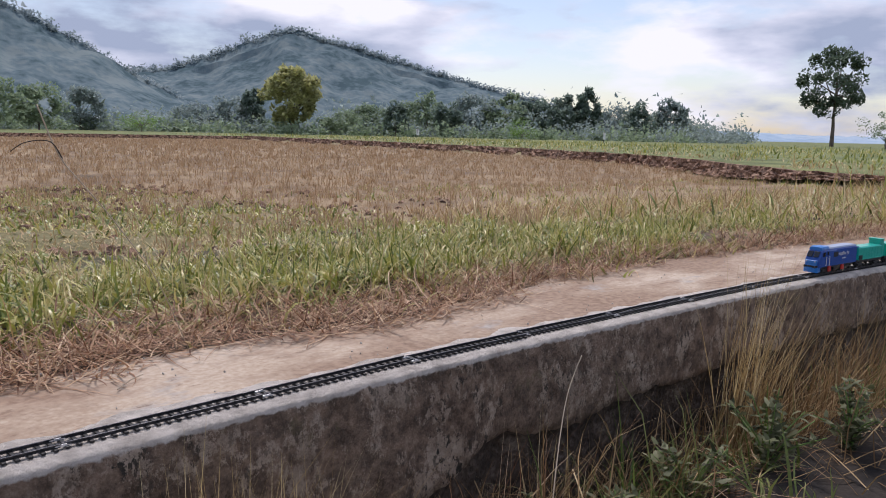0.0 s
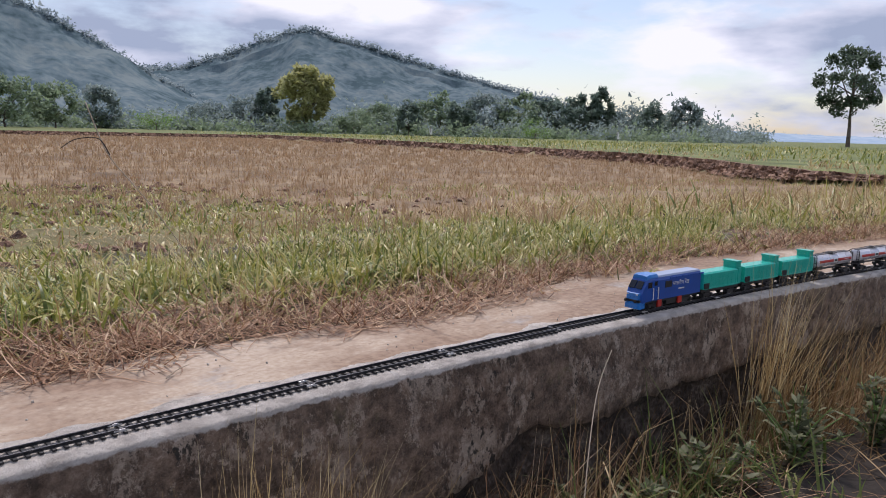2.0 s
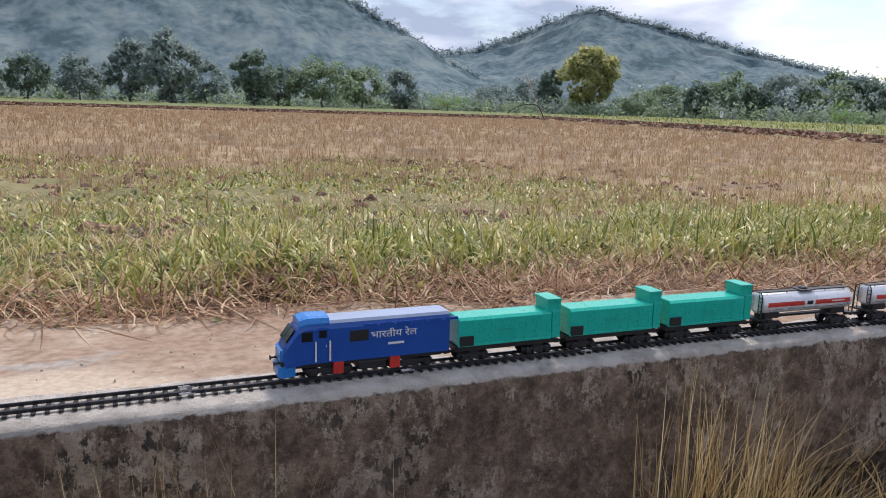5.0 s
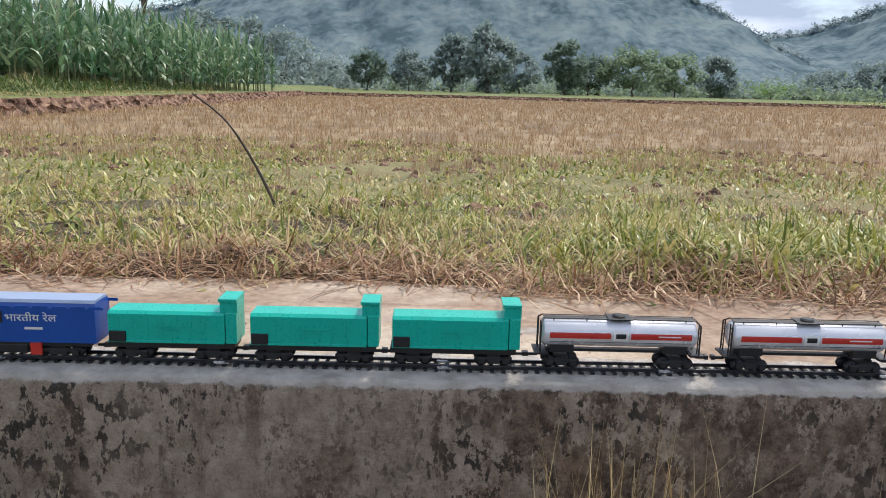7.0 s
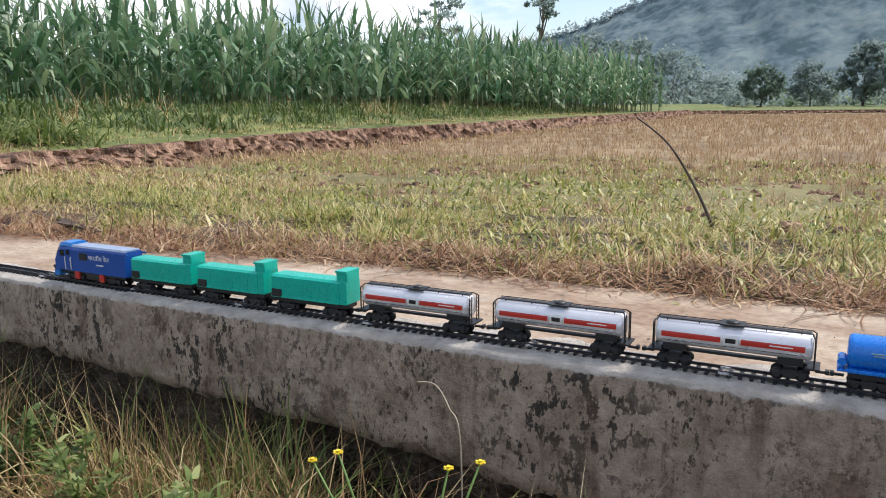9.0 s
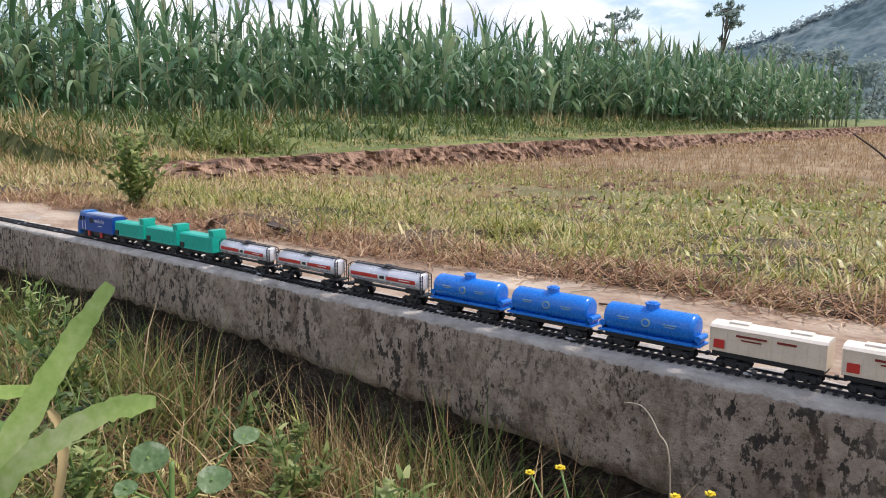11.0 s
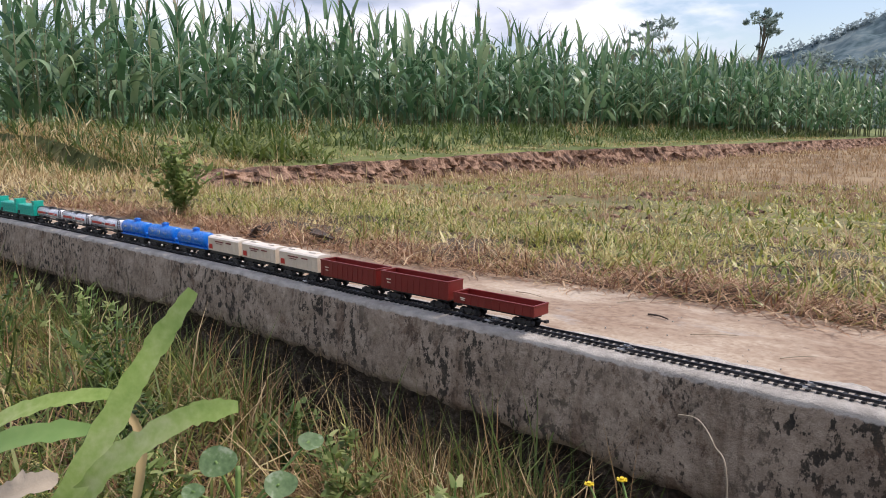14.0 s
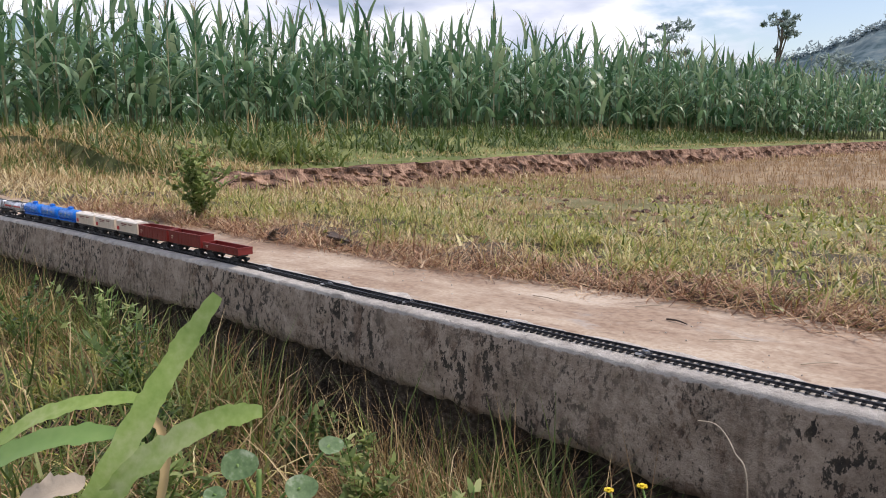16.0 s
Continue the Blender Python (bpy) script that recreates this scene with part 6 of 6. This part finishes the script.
M_SHRUB = material("shrub_leaves", [(0.1, (0.10, 0.15, 0.04)), (0.5, (0.24, 0.32, 0.095)), (0.9, (0.48, 0.52, 0.22))], 0.5, 3, 40, 0, island=0.8, translucent=0.5)
leafy("shrub", -2.69, 1.03, 0.285, 0.125, 20, 30, M_SHRUB, "small upright green shrub in the verge", "shrub", 81, 0.030, z=-0.01)
M_DITCHWEED = material("dull_grey_green_weed_leaves", [(0.1, (0.045, 0.055, 0.024)), (0.5, (0.12, 0.135, 0.062)), (0.9, (0.27, 0.275, 0.16))], 0.6, 3, 40, 0, island=0.8, translucent=0.3, spec=0.3)
DW = "leafy weeds in the ditch"
for i, (x, y, h, w) in enumerate([(0.98, 0.52, 0.17, 0.08), (0.80, 0.50, 0.14, 0.07), (1.10, 0.47, 0.17, 0.10), (1.25, 0.42, 0.16, 0.10), (0.70, 0.56, 0.13, 0.06), (1.45, 0.40, 0.22, 0.12), (1.75, 0.42, 0.22, 0.14), (2.1, 0.45, 0.22, 0.14), (-1.42, 0.50, 0.16, 0.08), (-1.25, 0.45, 0.15, 0.08), (-1.75, 0.40, 0.20, 0.10), (-2.0, 0.45, 0.22, 0.12), (-2.3, 0.40, 0.24, 0.14), (-1.05, 0.42, 0.15, 0.07), (-1.55, 0.32, 0.18, 0.09), (-1.35, 0.25, 0.16, 0.08)]):
    leafy("leafy_weed", x, y, h * (0.8 if i < 8 else 1.0), w, 11, 24, M_SHRUB if i % 2 and i > 7 else M_DITCHWEED if i < 8 else M_BANKWEED, "leafy green weed rooted in the ditch", "weed", 90 + i, 0.017, DW)

# pale weed with yellow flowers below the wall
fl = leafy("flowering_weed", -0.80, 0.41, 0.20, 0.07, 9, 18, M_DUSTLEAF, "pale leafy weed with small yellow flowers below the wall", "weed", 84, 0.020, z=-0.205)
for px_, py_, pz_ in ((-0.842, 0.383, -0.008), (-0.767, 0.42, -0.021), (-0.746, 0.432, -0.017), (-0.88, 0.40, -0.03)):
    c = V(px_ + 0.80, py_ - 0.41, pz_ + 0.215)
    bm = bmesh.new()
    for k in range(6):
        a = 6.2832 * k / 6
        add_box(bm, c.x + 0.0024 * math.cos(a), c.y + 0.0024 * math.sin(a), c.z, 0.0036, 0.0022, 0.0012, 0.0004, Matrix.Rotation(a, 4, "Z") @ Matrix.Rotation(-0.4, 4, "Y"))
    add_tube(bm, c - V(0, 0, 0.001), c + V(0, 0, 0.002), 0.0018, seg=8)
    part("flower", bm, M_FLOWER, fl, "small yellow flower")
    stem("stem", [V(c.x * 0.4, c.y * 0.4, 0.10), c], 0.0012, 0.0008, M_BROADLEAF, "", "", fl)

# single stalks
stem("curved_stalk", spline([V(-0.735, 1.615, -0.06), V(-0.751, 1.628, -0.008), V(-0.801, 1.649, 0.087), V(-0.863, 1.667, 0.174), V(-0.937, 1.68, 0.231)]), 0.0042, 0.0016, M_STEM, "dark curved dry stalk standing in the grass", "stalk")
stem("bent_stalk", spline([V(-0.840, 0.59, -0.30), V(-0.847, 0.602, -0.088), V(-0.868, 0.617, -0.053), V(-0.893, 0.634, -0.038), V(-0.914, 0.632, -0.037)]), 0.0010, 0.0007, M_PALESTEM, "pale dry stalk bent before the wall", "stalk")
stem("bent_stalk", spline([V(0.60, 0.45, -0.28), V(0.70, 0.52, -0.16), V(0.80, 0.58, -0.07), V(0.86, 0.60, -0.02)]), 0.0011, 0.0006, M_PALESTEM, "pale dry stalk leaning before the wall", "stalk")
stem("dry_stalk", spline([V(0.44, 0.92, -0.01), V(0.40, 0.92, 0.09), V(0.353, 0.932, 0.170), V(0.332, 0.961, 0.209), V(0.313, 0.987, 0.246), V(0.299, 1.013, 0.306)]), 0.0005, 0.0009, M_PALESTEM, "thin dry stalk standing at the path's edge", "stalk")
stem("dry_stalk", spline([V(0.316, 0.985, 0.242), V(0.303, 0.985, 0.262), V(0.278, 0.99, 0.261), V(0.262, 0.995, 0.250)]), 0.0008, 0.0005, M_STEM, "thin dark side stalk at the path's edge", "stalk")
for i, (a, b) in enumerate([((-1.07, 0.862), (-1.035, 0.851)), ((-1.14, 0.90), (-1.11, 0.93)), ((-0.98, 0.80), (-0.93, 0.83)), ((0.30, 0.80), (0.34, 0.83)), ((-0.86, 0.77), (-0.83, 0.80)), ((-1.3, 0.86), (-1.24, 0.85))]):
    m_ = V((a[0] + b[0]) / 2, (a[1] + b[1]) / 2 + 0.002, 0.0055)
    stem("twig", spline([V(*a, 0.004), m_, V(*b, 0.005)]), 0.0015 if i == 0 else 0.0008, 0.0009 if i == 0 else 0.0005, M_STEM if i == 0 else M_PALESTEM, "small dry twig lying on the path", "twig")


def dead_leaf(x, y, r, seed):
    g = np.random.default_rng(seed)
    bm = bmesh.new()
    for k in range(7):
        a = g.uniform(0, 6.28)
        add_box(bm, x + g.normal(0, r * 0.5), y + g.normal(0, r * 0.3), 0.006 + 0.003 * k, r * g.uniform(0.7, 1.3), r * g.uniform(0.25, 0.5), 0.003, 0.001, Matrix.Rotation(a, 4, "Z") @ Matrix.Rotation(g.normal(0, 0.4), 4, "Y"))
    return tagged(part("dead_leaf", bm, M_STEM), "dark curled dead leaves at the path's edge", "dead leaf")


dead_leaf(-1.93, 1.00, 0.05, 1)
dead_leaf(-2.14, 0.94, 0.035, 2)

# grit on the path
g_ = np.random.default_rng(3)
bm = bmesh.new()
for k in range(260):
    x, d = g_.uniform(-2.4, 2.2), g_.uniform(0.73, 0.93)
    s = g_.uniform(0.0006, 0.0017)
    r = bmesh.ops.create_icosphere(bm, subdivisions=1, radius=s)
    bmesh.ops.transform(bm, matrix=Matrix.Translation((x, d + float(bend_limited(x)), 0.002 + s * 0.4)) @ Euler(g_.uniform(0, 6, 3)).to_matrix().to_4x4() @ Matrix.Diagonal((1.3, 1.0, 0.7, 1)), verts=r["verts"])
tagged(part("grit", bm, M_CONCRETE_TOP), "small pale stones on the path", "grit", kind="stuff")


# far house and white cloths
def far_house(az, d, z):
    a = radians(az)
    h = empty("house", "small far house with a pale blue metal roof", "house")
    h.matrix_basis = pose(math.sin(a) * d, math.cos(a) * d, z, 0, 0, -az)
    part("wall", box(0, 0, 0.55, 2.2, 1.6, 1.1, 0.02), M_CREAM, h)
    part("roof", loft([[(x, -1.1, 1.05), (x, 1.1, 1.05), (x, 0.0, 1.65)] for x in (-1.35, 1.35)]), M_HOUSEROOF, h, "pale blue metal roof")
    part("door", box(0, -0.82, 0.4, 0.4, 0.05, 0.8), M_STEM, h)


M_HOUSEROOF = plastic("pale_roof_sheet", (0.55, 0.65, 0.75), 0.4)
far_house(19.4, 100, -0.14)
for az_, d_ in ((55.9, 55), (42.2, 62)):
    a = radians(az_)
    flag = empty("scarecrow_cloth", "white cloth tied to a stick in the far field", "scarecrow")
    flag.location = (math.sin(a) * d_, math.cos(a) * d_, -0.15)
    stem("stick", [V(0, 0, 0), V(0.02, 0, 0.9)], 0.02, 0.015, M_BARK, "", "", flag)
    part("cloth", loft([[(-0.10 + k, -0.03, 0.3 + 0.2 * k), (0.14 + k, -0.02, 0.3), (0.14 + k, 0.02, 0.75), (-0.08 + k, 0.03, 0.8)] for k in (0.0, 0.08)]), M_WHITE, flag)


motions()
